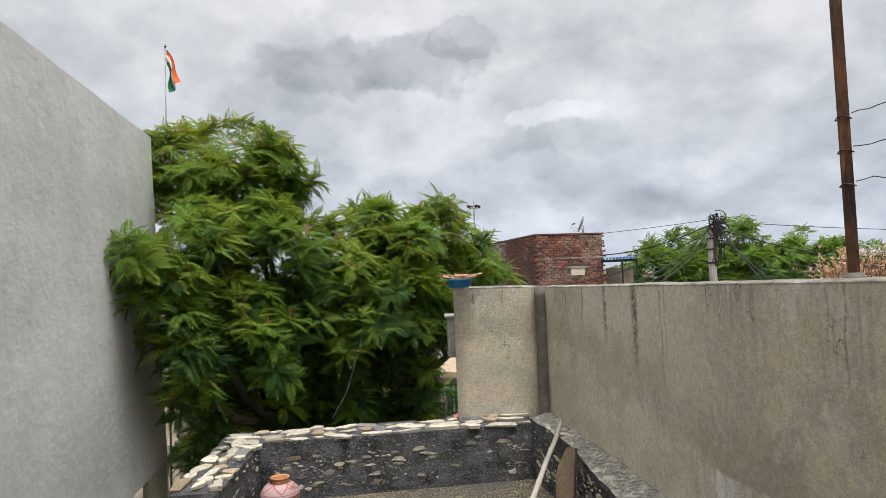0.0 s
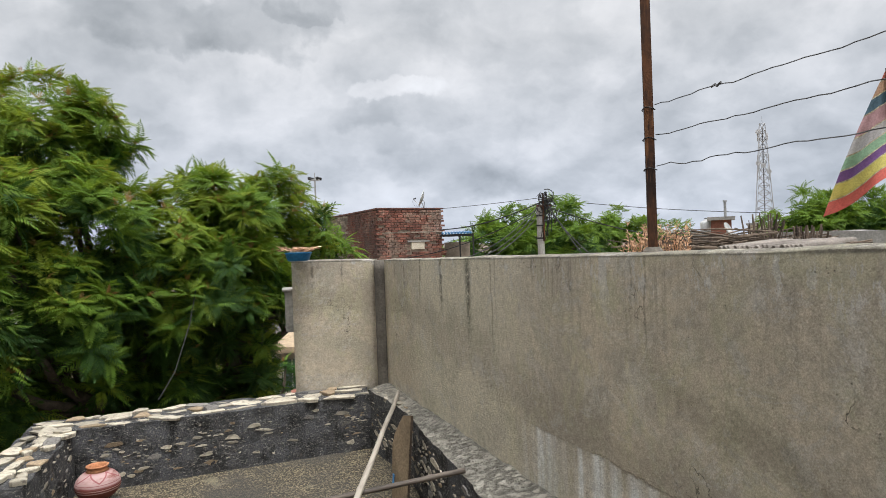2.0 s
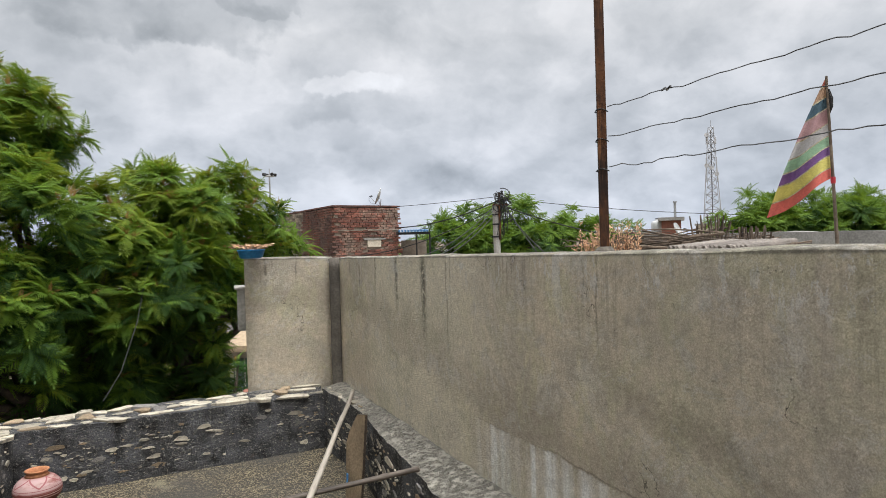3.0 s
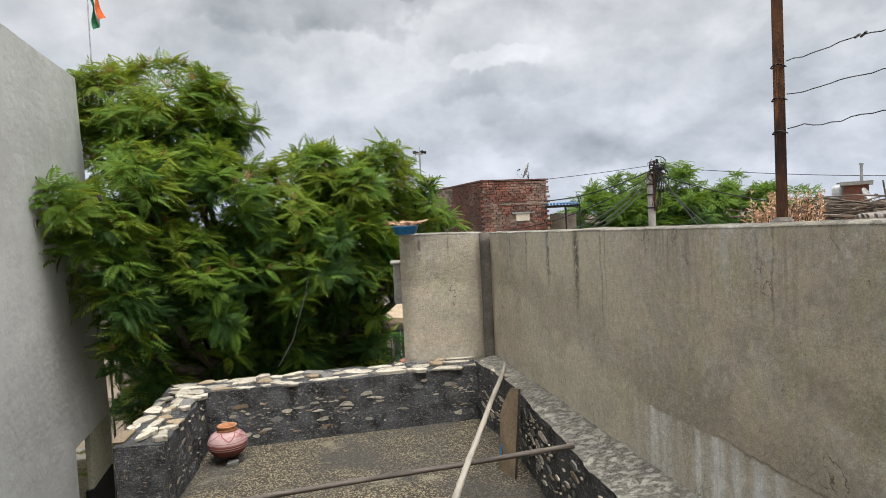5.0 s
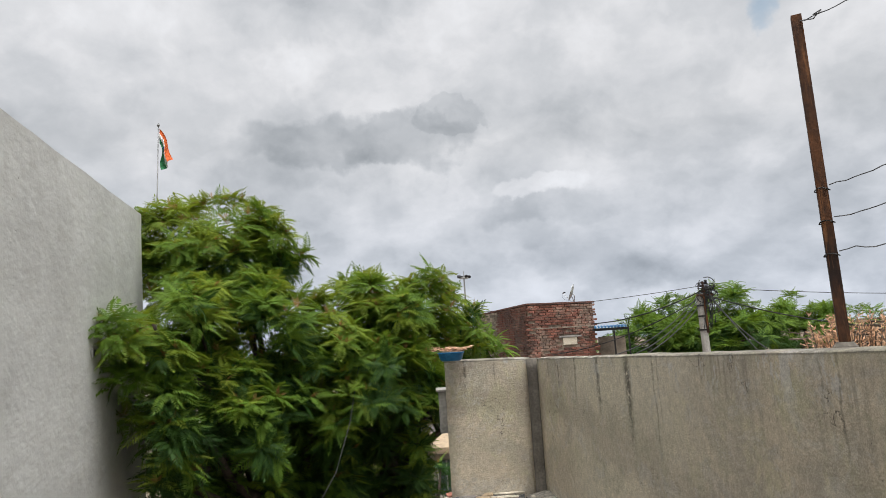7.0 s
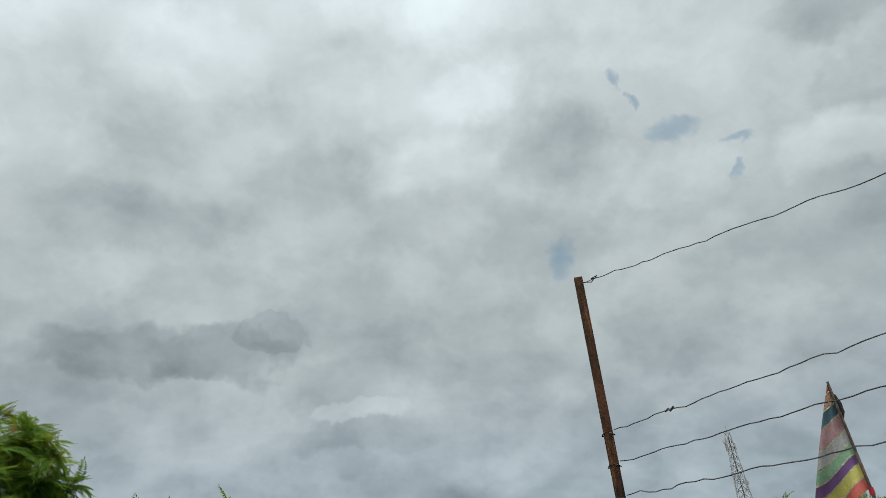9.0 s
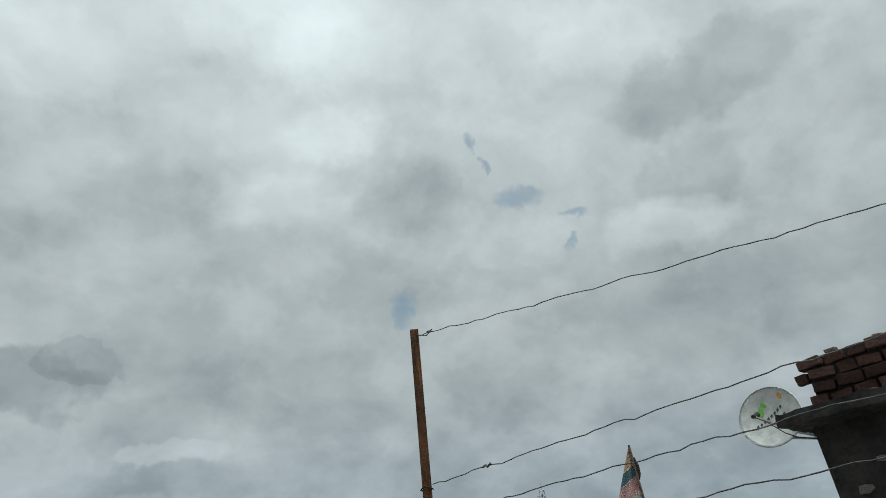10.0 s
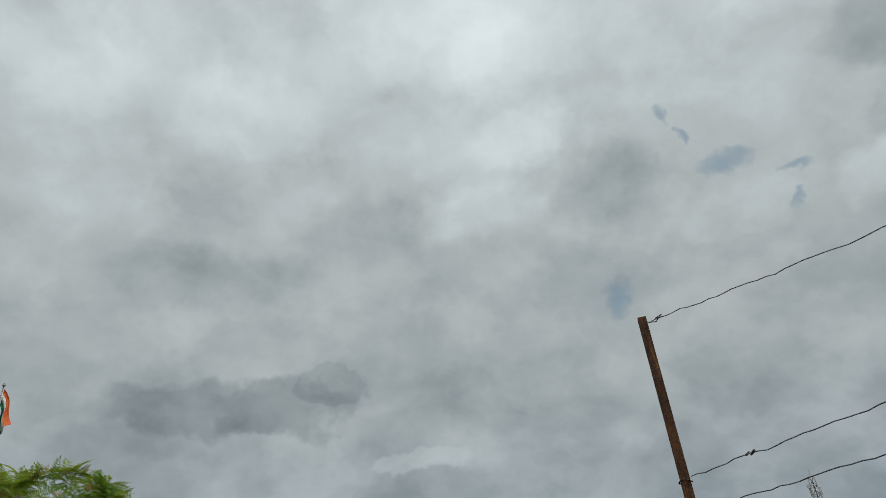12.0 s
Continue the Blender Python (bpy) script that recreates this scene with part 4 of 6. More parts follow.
def crown(name, lobes, per_area, length, parent, seed, keep=None, young=0.3, shapes=None, label="", many=8, mats=None):
    """Rosettes of feathered leaves over the lobes (x, y, z, rx, rz), each lobe with gaps and an uneven outline."""
    rng = np.random.default_rng(seed)
    shapes = shapes or FRONDS
    tips, normals, lots = [], [], []
    for x, y, z, rx, rz in lobes:
        n = max(3, int(per_area * 4 * math.pi * rx * (rx + rz) / 2 / SHOOT))
        d = rng.normal(size=(n, 3))
        d /= np.linalg.norm(d, axis=1)[:, None]
        bump = np.array([1 + 0.26 * noise.noise(Vector(v) * 2.1 + Vector((x, y, z)) * 3) for v in d])
        rad = np.where(rng.random(n) < 0.72, rng.uniform(0.78, 1.00, n), rng.uniform(0.40, 0.78, n)) * bump
        heart = np.array([x, y, z]) + d * rad[:, None] * np.array([rx, rx, rz])
        lot = rng.random(n)
        for _ in range(SHOOT):
            e = rng.normal(size=(n, 3)) * 0.62 + d * 0.5 + np.array([0, 0, 0.45])
            e /= np.linalg.norm(e, axis=1)[:, None]
            tips.append(heart + e * rng.uniform(0.25, 0.8, n)[:, None] * length)
            normals.append(e)
            # shoots that face up draw a lower lot, so lit tones gather on top
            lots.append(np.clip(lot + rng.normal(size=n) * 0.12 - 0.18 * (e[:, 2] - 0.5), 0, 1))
    tips, normals, lots = np.concatenate(tips), np.concatenate(normals), np.concatenate(lots)
    if keep is not None:
        ok = keep(tips)
        tips, normals, lots = tips[ok], normals[ok], lots[ok]
    all_v, all_f, all_m, base = [], [], [], 0
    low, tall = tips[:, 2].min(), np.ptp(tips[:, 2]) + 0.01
    for p, n, lot in zip(tips, normals, lots):
        axis = n * 0.75 + np.array([0, 0, 0.62]) + rng.normal(size=3) * 0.2
        axis /= np.linalg.norm(axis)
        side = np.cross(axis, [0.3, 0.9, 0.2])
        side /= np.linalg.norm(side)
        other = np.cross(axis, side)
        # higher, upward rosettes get brighter tones: top light and low shade painted in
        bright_share = young * (0.45 + max(0.0, n[2])) * (0.22 + 1.9 * ((p[2] - low) / tall) ** 1.8)
        tone = 1 if lot < bright_share * 0.28 else 3 if lot < bright_share * 1.2 else 0
        count = int(rng.integers(many - 2, many + 2))
        spin = rng.random() * 6.28
        tufts = 3 if tone and rng.random() < (0.6 if tone == 1 else 0.22) else 0
        for c in range(count + tufts):
            a = spin + 2 * math.pi * c / count + rng.normal() * 0.25
            th = math.radians(rng.uniform(48, 96) if c < count else rng.uniform(8, 45))
            f = axis * math.cos(th) + (side * math.cos(a) + other * math.sin(a)) * math.sin(th)
            up = axis - f * np.dot(axis, f) + np.array([0, 0, 0.25])
            w = np.cross(up, f)
            w /= np.linalg.norm(w)
            up = np.cross(f, w)
            v, q = shapes[int(rng.integers(len(shapes)))]
            size = length * rng.uniform(0.7, 1.2) * (0.42 if c >= count else 1)
            all_v.append(p + (v * size) @ np.array([f, w, up]))
            all_f.append(q + base)
            m = 2 if c >= count else {0: 0, 3: 1, 1: 1}[tone] if th < 0.85 and bright_share > 0.2 else tone
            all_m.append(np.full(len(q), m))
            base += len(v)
    ob = joined(name, np.concatenate(all_v).tolist(), np.concatenate(all_f).tolist(), mats or (LEAF, LEAF_YOUNG_LIT, LEAF_NEW, LEAF_MID), parent, np.concatenate(all_m).astype(np.int32))
    return tagged(ob, label)


def grown(start, end, bend, seed, n=9):
    """A crooked line of points from start to end."""
    rng = random.Random(seed)
    a, b = Vector(start), Vector(end)
    return [a.lerp(b, t) + Vector((rng.uniform(-1, 1), rng.uniform(-1, 1), rng.uniform(-0.3, 0.6))) * bend * math.sin(math.pi * t) for t in (i / (n - 1) for i in range(n))]


def tree(name, foot, fork, lobes, trunk_r, per_area, length, seed, label, keep=None, shapes=None, young=0.3, many=8, mats=None):
    t = empty(name, *foot)
    inv = Vector(foot)
    line = [p - inv for p in grown(foot, fork, trunk_r * 0.8, seed, 12)]
    part("trunk", tubed(line, [trunk_r * (1.35 - 0.8 * i / 11) for i in range(12)], 12), BARK, t, smooth=True)
    for i, (x, y, z, rx, rz) in enumerate(lobes):
        line = [p - inv for p in grown(fork, (x, y, z + rz * 0.3), 0.16, seed + i + 1)]
        part("limb", tubed(line, [trunk_r * (0.5 - 0.4 * k / 8) for k in range(9)], 7), BARK, t, smooth=True)
    local = [(x - foot[0], y - foot[1], z - foot[2], rx, rz) for x, y, z, rx, rz in lobes]
    crown("crown", local, per_area, length, t, seed, None if keep is None else (lambda p: keep(p + np.array(foot))), young, shapes, "", many, mats)
    return tagged(t, label, "tree")


def clear_of_walls(p):
    """Tips outside the white house, the deck, the plastered wall and the open lane."""
    house = (p[:, 0] < -2.87 + (6.38 - p[:, 1]) * 0.167 + 0.05) & (p[:, 1] < 6.6)
    deck = (p[:, 1] < 5.75) & (p[:, 2] < 0.75) & (p[:, 0] > -1.95)
    wall = (p[:, 0] > -0.05) & (p[:, 1] < 6.0)
    lane = (p[:, 0] > -0.20) & (p[:, 2] < 0.75)
    return ~(house | deck | wall | lane)


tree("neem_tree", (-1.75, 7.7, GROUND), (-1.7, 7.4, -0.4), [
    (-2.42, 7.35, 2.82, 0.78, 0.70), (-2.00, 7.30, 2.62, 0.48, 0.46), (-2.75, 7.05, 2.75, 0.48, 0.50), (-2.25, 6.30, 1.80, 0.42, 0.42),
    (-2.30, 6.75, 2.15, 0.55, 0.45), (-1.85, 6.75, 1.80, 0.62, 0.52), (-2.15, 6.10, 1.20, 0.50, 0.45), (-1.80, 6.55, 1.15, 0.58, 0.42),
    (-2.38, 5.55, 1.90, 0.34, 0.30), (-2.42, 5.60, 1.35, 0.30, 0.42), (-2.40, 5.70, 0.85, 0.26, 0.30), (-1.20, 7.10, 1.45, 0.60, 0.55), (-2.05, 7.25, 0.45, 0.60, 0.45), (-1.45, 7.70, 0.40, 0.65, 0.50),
    # last two are unseen back lobes, added to block light through the crown
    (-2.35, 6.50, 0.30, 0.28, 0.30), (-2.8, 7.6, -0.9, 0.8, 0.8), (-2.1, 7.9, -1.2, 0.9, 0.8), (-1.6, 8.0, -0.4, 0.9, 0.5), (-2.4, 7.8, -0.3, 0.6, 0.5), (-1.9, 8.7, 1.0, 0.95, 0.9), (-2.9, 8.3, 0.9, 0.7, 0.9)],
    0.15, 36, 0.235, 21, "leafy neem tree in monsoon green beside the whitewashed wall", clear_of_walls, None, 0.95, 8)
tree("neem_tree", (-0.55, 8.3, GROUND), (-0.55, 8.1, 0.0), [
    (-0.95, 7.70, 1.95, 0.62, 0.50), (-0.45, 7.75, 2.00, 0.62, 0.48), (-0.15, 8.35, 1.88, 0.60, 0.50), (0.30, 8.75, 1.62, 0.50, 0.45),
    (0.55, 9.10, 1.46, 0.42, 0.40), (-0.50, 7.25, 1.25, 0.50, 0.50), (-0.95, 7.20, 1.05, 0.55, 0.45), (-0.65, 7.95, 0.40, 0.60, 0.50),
    # last lobe is added at the back to stop light from behind
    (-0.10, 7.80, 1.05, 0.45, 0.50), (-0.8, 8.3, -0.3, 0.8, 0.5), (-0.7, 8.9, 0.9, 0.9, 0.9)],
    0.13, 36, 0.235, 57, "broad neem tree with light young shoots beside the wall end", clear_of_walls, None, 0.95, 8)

# trees farther off
MID = [(16.6, -1.0, 24, 0.9), (18.8, 0.2, 25, 1.0), (21.3, 1.2, 25, 1.1), (24.3, 1.7, 25, 1.0), (26.4, 0.4, 25, 0.9), (22.5, -0.4, 24, 1.4), (19.0, -1.5, 24, 1.3), (26.2, -1.2, 24, 1.2)]


def lobes_at(rows):
    """Lobes by heading and height in degrees, distance and radius."""
    made = []
    for az, el, far, r in rows:
        p = heading(az, 0) * far
        made.append((p.x, p.y, EYE + far * math.tan(radians(el)), r, r * 0.8))
    return made


def far_tree(rows, seed, label, per_area=7.0, length=0.46):
    lobes = lobes_at(rows)
    x, y = sum(l[0] for l in lobes) / len(lobes), sum(l[1] for l in lobes) / len(lobes)
    return tree("tree", (x, y, GROUND), (x, y, min(l[2] for l in lobes) - 0.8), lobes, 0.22, per_area, length, seed, label, None, FRONDS, 0.8, 7, (LEAF, LEAF_MID, LEAF_MID, LEAF_MID))


far_tree(MID, 5, "spreading neem tree behind the concrete electricity pole")
far_tree([(28.4, -0.4, 30, 1.0), (29.8, 0.8, 31, 0.9), (31.6, 0.3, 31, 0.8), (33.0, -0.3, 30, 0.9), (30, -1.2, 30, 1.8)], 6, "smaller neem tree beyond the electricity pole")
far_tree([(42.8, 0.2, 40, 1.2), (44.3, 1.2, 41, 1.3), (46.5, 0.6, 41, 1.4), (48.8, 0.9, 42, 1.4), (51.2, 0.6, 42, 1.8), (53.8, 0.3, 42, 1.7), (45, -0.6, 40, 2.2), (50, -0.6, 41, 2.2)], 7, "dense green tree behind the neighbouring roofs", 3.2, 0.8)


# ---- brick house far off ----
def brick_house():
    """A bare brick roof room: local x along its front, y into it."""
    p = heading(8.41, 0) * 20.0
    q = heading(14.01, 0) * 21.1
    front = q - p
    ang = math.degrees(math.atan2(front.y, front.x))
    house = empty("house", p.x, p.y, 0, ang)
    wide, top, deep = front.length, EYE + 20 * math.tan(radians(3.37)), 6.0
    part("wall", rough_prism([(0, 0), (wide, 0), (wide + 0.6, deep), (0.6, deep)], GROUND, top - 0.06, 0.6, 0.004), JOINT, house, "mud-jointed core of the wall")
    part("coping", rough_prism([(-0.05, -0.05), (wide + 0.05, -0.05), (wide + 0.65, deep), (0.55, deep)], top - 0.05, top, 0.5, 0.008), BRICK_DARK, house)
    part("string_course", rough_prism([(-0.03, -0.04), (wide + 0.02, -0.04), (wide + 0.02, 0.1), (-0.03, 0.1)], top - 0.80, top - 0.755, 0.4, 0.004), JOINT, house)
    part("window_board", boxed(wide * 0.49, wide * 0.70, -0.05, 0.05, top - 1.32, top - 1.10), CREAM, house, "pale board in a bricked-up window")
    part("lintel", boxed(wide * 0.43, wide * 0.78, -0.07, 0.05, top - 1.09, top - 1.04), SLAB, house)
    rng = random.Random(4)
    bricks = []
    bricks.append(mesh_of(boxed(-0.5, 0.5, -0.5, 0.5, -0.5, 0.5, 0.06), OLD_BRICK))
    courses = int((top - 0.1 - (EYE - 1.1)) / 0.078)
    for c in range(courses):
        z = top - 0.11 - 0.078 * c
        s = -0.1 * (c % 2)
        while s < wide - 0.05:
            w = 0.215 + rng.uniform(-0.02, 0.02)
            mid = s + w / 2
            hole = wide * 0.46 < mid < wide * 0.74 and top - 1.36 < z < top - 1.02
            if not hole and abs(z - (top - 0.78)) > 0.03 and rng.random() < 0.95:
                piece("brick", rng.choice(bricks), house, pose(mid, -0.005 + rng.uniform(-0.012, 0.008), z, 0, 0, rng.uniform(-2, 2)) @ Matrix.Diagonal((w - 0.016, 0.06, 0.062, 1)))
            s += w
    # the side wall, bricks near the corner and rubble farther back
    bm, rub = bmesh.new(), bmesh.new()
    lean = Matrix.Rotation(-math.atan2(0.6, deep), 4, "Z")
    for c in range(courses):
        z = top - 0.11 - 0.078 * c
        s = 0.06 * (c % 2)
        end = 3.0 + rng.uniform(-0.25, 0.25)
        while s < deep - 0.3:
            w = (0.215 if s < end else 0.30) + rng.uniform(-0.03, 0.03)
            if abs(z - (top - 0.78)) > 0.03:
                m = lean @ pose(rng.uniform(-0.012, 0.006), s + w / 2, z + (0 if s < end else rng.uniform(-0.012, 0.012)), 0, 0, 90 + rng.uniform(-3, 3))
                box(bm if s < end else rub, -w / 2 + 0.01, w / 2 - 0.01, -0.03, 0.03, -0.03, 0.03, 0, m)
            s += w
    tagged(part("brickwork", bm, OLD_BRICK, house), kind="stuff")
    tagged(part("rubble_masonry", rub, worn("brown_rubble", (0.30, 0.25, 0.19), (0.17, 0.14, 0.11), 5, 0.9, 0.5, 40, vary=0.4, island=True), house), kind="stuff")
    return tagged(house, "small roof room of bare red brick with mud joints", "house"), p, q, top, ang


BRICK_HOUSE, BH_L, BH_R, BH_TOP, BH_ANG = brick_house()


def satellite_dish(name, at, facing, tilt, size, foot, label, marks=False, roll=0.0):
    """An offset dish on a bent bracket. facing: compass heading in degrees; foot: where its bracket is fixed, in the world."""
    dish = empty(name, *at, 0)
    dish.matrix_world = Matrix.Translation(at) @ pose(0, 0, 0, tilt, 0, -facing) @ pose(0, 0, 0, 0, roll, 0)
    foot = dish.matrix_world.inverted() @ Vector(foot)
    r = size / 2
    bm = bmesh.new()
    rings = []
    for thick in (0.0, 0.012):
        for k in range(1, 13):
            rr = r * k / 12
            rings.append([bm.verts.new((rr * math.cos(t), 0.22 * r * (k / 12) ** 2 - thick, rr * 1.08 * math.sin(t))) for t in (2 * math.pi * j / 40 for j in range(40))])
    for s in (0, 12):
        for a, b in zip(rings[s:s + 11], rings[s + 1:s + 12]):
            for j in range(40):
                bm.faces.new((a[j], a[(j + 1) % 40], b[(j + 1) % 40], b[j]))
        bm.faces.new(rings[s])
    for j in range(40):
        bm.faces.new((rings[11][j], rings[11][(j + 1) % 40], rings[23][(j + 1) % 40], rings[23][j]))
    bmesh.ops.recalc_face_normals(bm, faces=bm.faces)
    reflector = part("reflector", bm, worn("grey_white_enamel", (0.45, 0.455, 0.43), (0.425, 0.43, 0.405), 2, 0.7, 0.05, 12), dish, smooth=True)
    rim = [(r * math.cos(t), 0.22 * r, r * 1.08 * math.sin(t)) for t in (2 * math.pi * j / 40 for j in range(41))]
    part("rim", tubed(rim, size * 0.008, 6), STEEL, dish, smooth=True)
    low = (-0.30 * r, 0.14 * r, -r * 0.90)
    lnb = (0.26 * r, r * 1.15, -r * 0.38)
    part("feed_arm", tubed([low, (-0.05 * r, r * 0.55, -r * 0.74), lnb], size * 0.017, 6), STEEL, dish)
    part("feed_horn", tubed([(0.29 * r, r * 1.22, -r * 0.40), (0.22 * r, r * 1.02, -r * 0.28), (0.19 * r, r * 0.93, -r * 0.22), (0.18 * r, r * 0.90, -r * 0.2)], [size * 0.03, size * 0.042, size * 0.05, size * 0.04], 10), BLACK, dish, "dark receiver head")
    part("bracket", tubed([(0, -0.01, -r * 0.15), (0, -0.10 * size - 0.03, -r * 0.3), foot], size * 0.024, 8), STEEL, dish)
    part("strut", tubed([(r * 0.35, 0.02, -r * 0.55), (r * 0.2, -0.08 * size, -r * 0.6), foot], size * 0.020, 6), STEEL, dish)
    part("strut", tubed([(-r * 0.35, 0.02, -r * 0.55), (-r * 0.2, -0.08 * size, -r * 0.6), foot], size * 0.020, 6), STEEL, dish)
    if marks:
        green = worn("green_print", (0.16, 0.42, 0.07), (0.13, 0.36, 0.06), 8, 0.6, 0.1, 60)
        orange = worn("orange_print", (0.55, 0.27, 0.05), (0.48, 0.22, 0.04), 8, 0.6, 0.1, 60)
        grey = worn("dark_print", (0.07, 0.07, 0.075), (0.05, 0.05, 0.055), 8, 0.6, 0.1, 60)

        def spot(mat, cx, cz, w, h, turn, n=14):
            bm = bmesh.new()
            vs = []
            for j in range(n):
                t = 2 * math.pi * j / n
                u, v = w * math.cos(t), h * math.sin(t)
                a, b = cx + u * math.cos(turn) - v * math.sin(turn), cz + u * math.sin(turn) + v * math.cos(turn)
                vs.append(bm.verts.new((a, 0.22 * (a * a + (b / 1.08) ** 2) / r + 0.004, b)))
            bm.faces.new(vs)
            part("mark", bm, mat, reflector)

        spot(green, r * 0.10, r * 0.45, r * 0.085, r * 0.19, 0.55)
        spot(green, -r * 0.12, r * 0.56, r * 0.06, r * 0.12, -0.25)
        spot(orange, -r * 0.70, r * 0.36, r * 0.07, r * 0.12, 0.3)
        for j in range(8):
            spot(grey, r * (0.52 - 0.14 * j), r * 0.10, r * 0.052, r * (0.075 if j % 3 else 0.10), 0.785, 4)
        for j in range(3):
            spot(grey, r * (-0.02 - 0.17 * j), r * -0.18, r * 0.06, r * 0.10, 0.785, 4)
    hang = [Vector((0.29 * r, r * 1.22, -r * 0.40)), Vector((r * 0.1, r * 1.15, -r * 0.85)), Vector((0, r * 0.7, -r * 1.15)), Vector((-r * 0.1, r * 0.1, -r * 1.05)), foot.lerp(Vector((0, 0, -r)), 0.4), foot]
    part("cable", tubed(hang, size * 0.008, 5), CABLE, dish)
    return tagged(dish, label, "satellite dish")


fx = heading(12.44, 0) * 20.9
satellite_dish("satellite_dish", (fx.x, fx.y, BH_TOP + 0.30), -75, 20, 0.50, (fx.x + 0.05, fx.y + 0.12, BH_TOP - 0.02), "grey satellite dish on the brick roof room")

# blue sheet roof on posts beside the brick house
shed = empty("lean_to", *(heading(14.1, 0) * 21.0)[:2], 0, -14)
BLUE_SHEET = worn("blue_painted_sheet", (0.07, 0.22, 0.42), (0.05, 0.16, 0.32), 3, 0.5, 0.2, 40)
z_roof = EYE + 21 * math.tan(radians(0.98))
bm = bmesh.new()
for i in range(10):
    tube(bm, [(0.1 * i, -0.4, z_roof - 0.03), (0.1 * i, 1.6, z_roof + 0.03)], 0.035, 6)
part("roof_sheet", bm, BLUE_SHEET, shed, "blue corrugated roof sheet")
# beam coloured black to give the sheet its shaded underside
part("beam", boxed(-0.1, 1.0, -0.35, -0.28, z_roof - 0.14, z_roof - 0.06), BLACK, shed)
for x in (0.52, 0.95):
    part("post", boxed(x, x + 0.05, -0.33, -0.28, GROUND, z_roof - 0.141), BLACK, shed)
part("wall", boxed(0.05, 0.9, 0.6, 0.8, GROUND, z_roof - 0.32), JOINT, shed)
tagged(shed, "open lean-to with a blue corrugated sheet roof", "shed")


# ---- things on the walls ----
def rusty_post():
    """An iron angle post that carries four wires."""
    x, y, top = 1.309, 2.088, 2.718
    post = empty("fence_post", x, y, 1.2)
    bm = bmesh.new()
    box(bm, -0.0165, 0.0165, -0.0165, -0.0115, 0.36, top - 1.2, 0.0015)
    box(bm, -0.0165, -0.0115, -0.0113, 0.0165, 0.36, top - 1.2, 0.0015)
    ob = part("angle_iron", bm, RUST, post)
    ob.matrix_basis = pose(0, 0, 0, 0, 0, -28)
    for z in (1.875, 1.985, 2.095):
        ring = [(0.023 * math.cos(t), 0.023 * math.sin(t), z - 1.2 + 0.004 * math.sin(t * 2)) for t in (2 * math.pi * k / 12 for k in range(25))]
        part("wire_tie", tubed(ring, 0.0022, 5), WIRE, post)
    loop = [(0.0, -0.02, 1.49), (0.02, -0.06, 1.475), (0.035, -0.085, 1.495), (0.015, -0.07, 1.485), (0.03, -0.1, 1.478)]
    part("wire_tie", tubed(loop, 0.0022, 5), WIRE, post)
    part("footing", lathe([(0.04, 0.355), (0.036, 0.378), (0.024, 0.392)], 10), DARK_PLASTER, post, "dab of dark cement")
    return tagged(post, "rusty iron angle post standing on the plastered wall", "post")


rusty_post()


def fence_wire(z0, z1, seed, long=9.0, to=None, knot=None):
    rng = random.Random(seed)
    a = Vector((1.321, 2.065, z0))
    b = Vector((1.315 + 0.165 * long, 2.05 - 0.986 * long, z1)) if to is None else Vector(to)
    n = int((b - a).length / 0.035)
    pts = []
    for i in range(n + 1):
        t = i / n
        s = t * (b - a).length
        pts.append(a.lerp(b, t) + Vector((0, 0, 0.003 * math.sin(s * 23 + seed) + 0.007 * noise.noise(Vector((s * 9, seed, 4))) + 0.006 * noise.noise(Vector((s * 21, seed, 9))) - 0.006 * math.sin(math.pi * min(1, t * 2.0)))))
    ob = part("fence_wire", tubed(pts, 0.0018, 5), WIRE)
    if knot:
        p = pts[knot]
        part("knot", tubed([p + Vector((0.0, 0.022, 0)), p + Vector((0.003, 0.006, 0.005)), p + Vector((0.0, -0.004, -0.004)), p + Vector((0.0, -0.025, 0.004))], 0.004, 5), WIRE, ob)
    return tagged(ob, "kinked galvanised wire strung from the rusty post", "wire", "wires on the rusty post")


fence_wire(1.882, 1.874, 1)
fence_wire(1.996, 2.05, 2)
fence_wire(2.106, 2.19, 3, knot=8)
fence_wire(2.69, 2.15, 4, to=(1.95, -1.2, 2.12))

# hidden far post that holds the other ends of the wires
post = empty("fence_post", 2.83, -6.83, 0.9)
part("angle_iron", boxed(-0.02, 0.02, -0.02, 0.02, 0.0, 1.5), RUST, post)
tagged(post, "rusty iron post at the far end of the wires", "post")


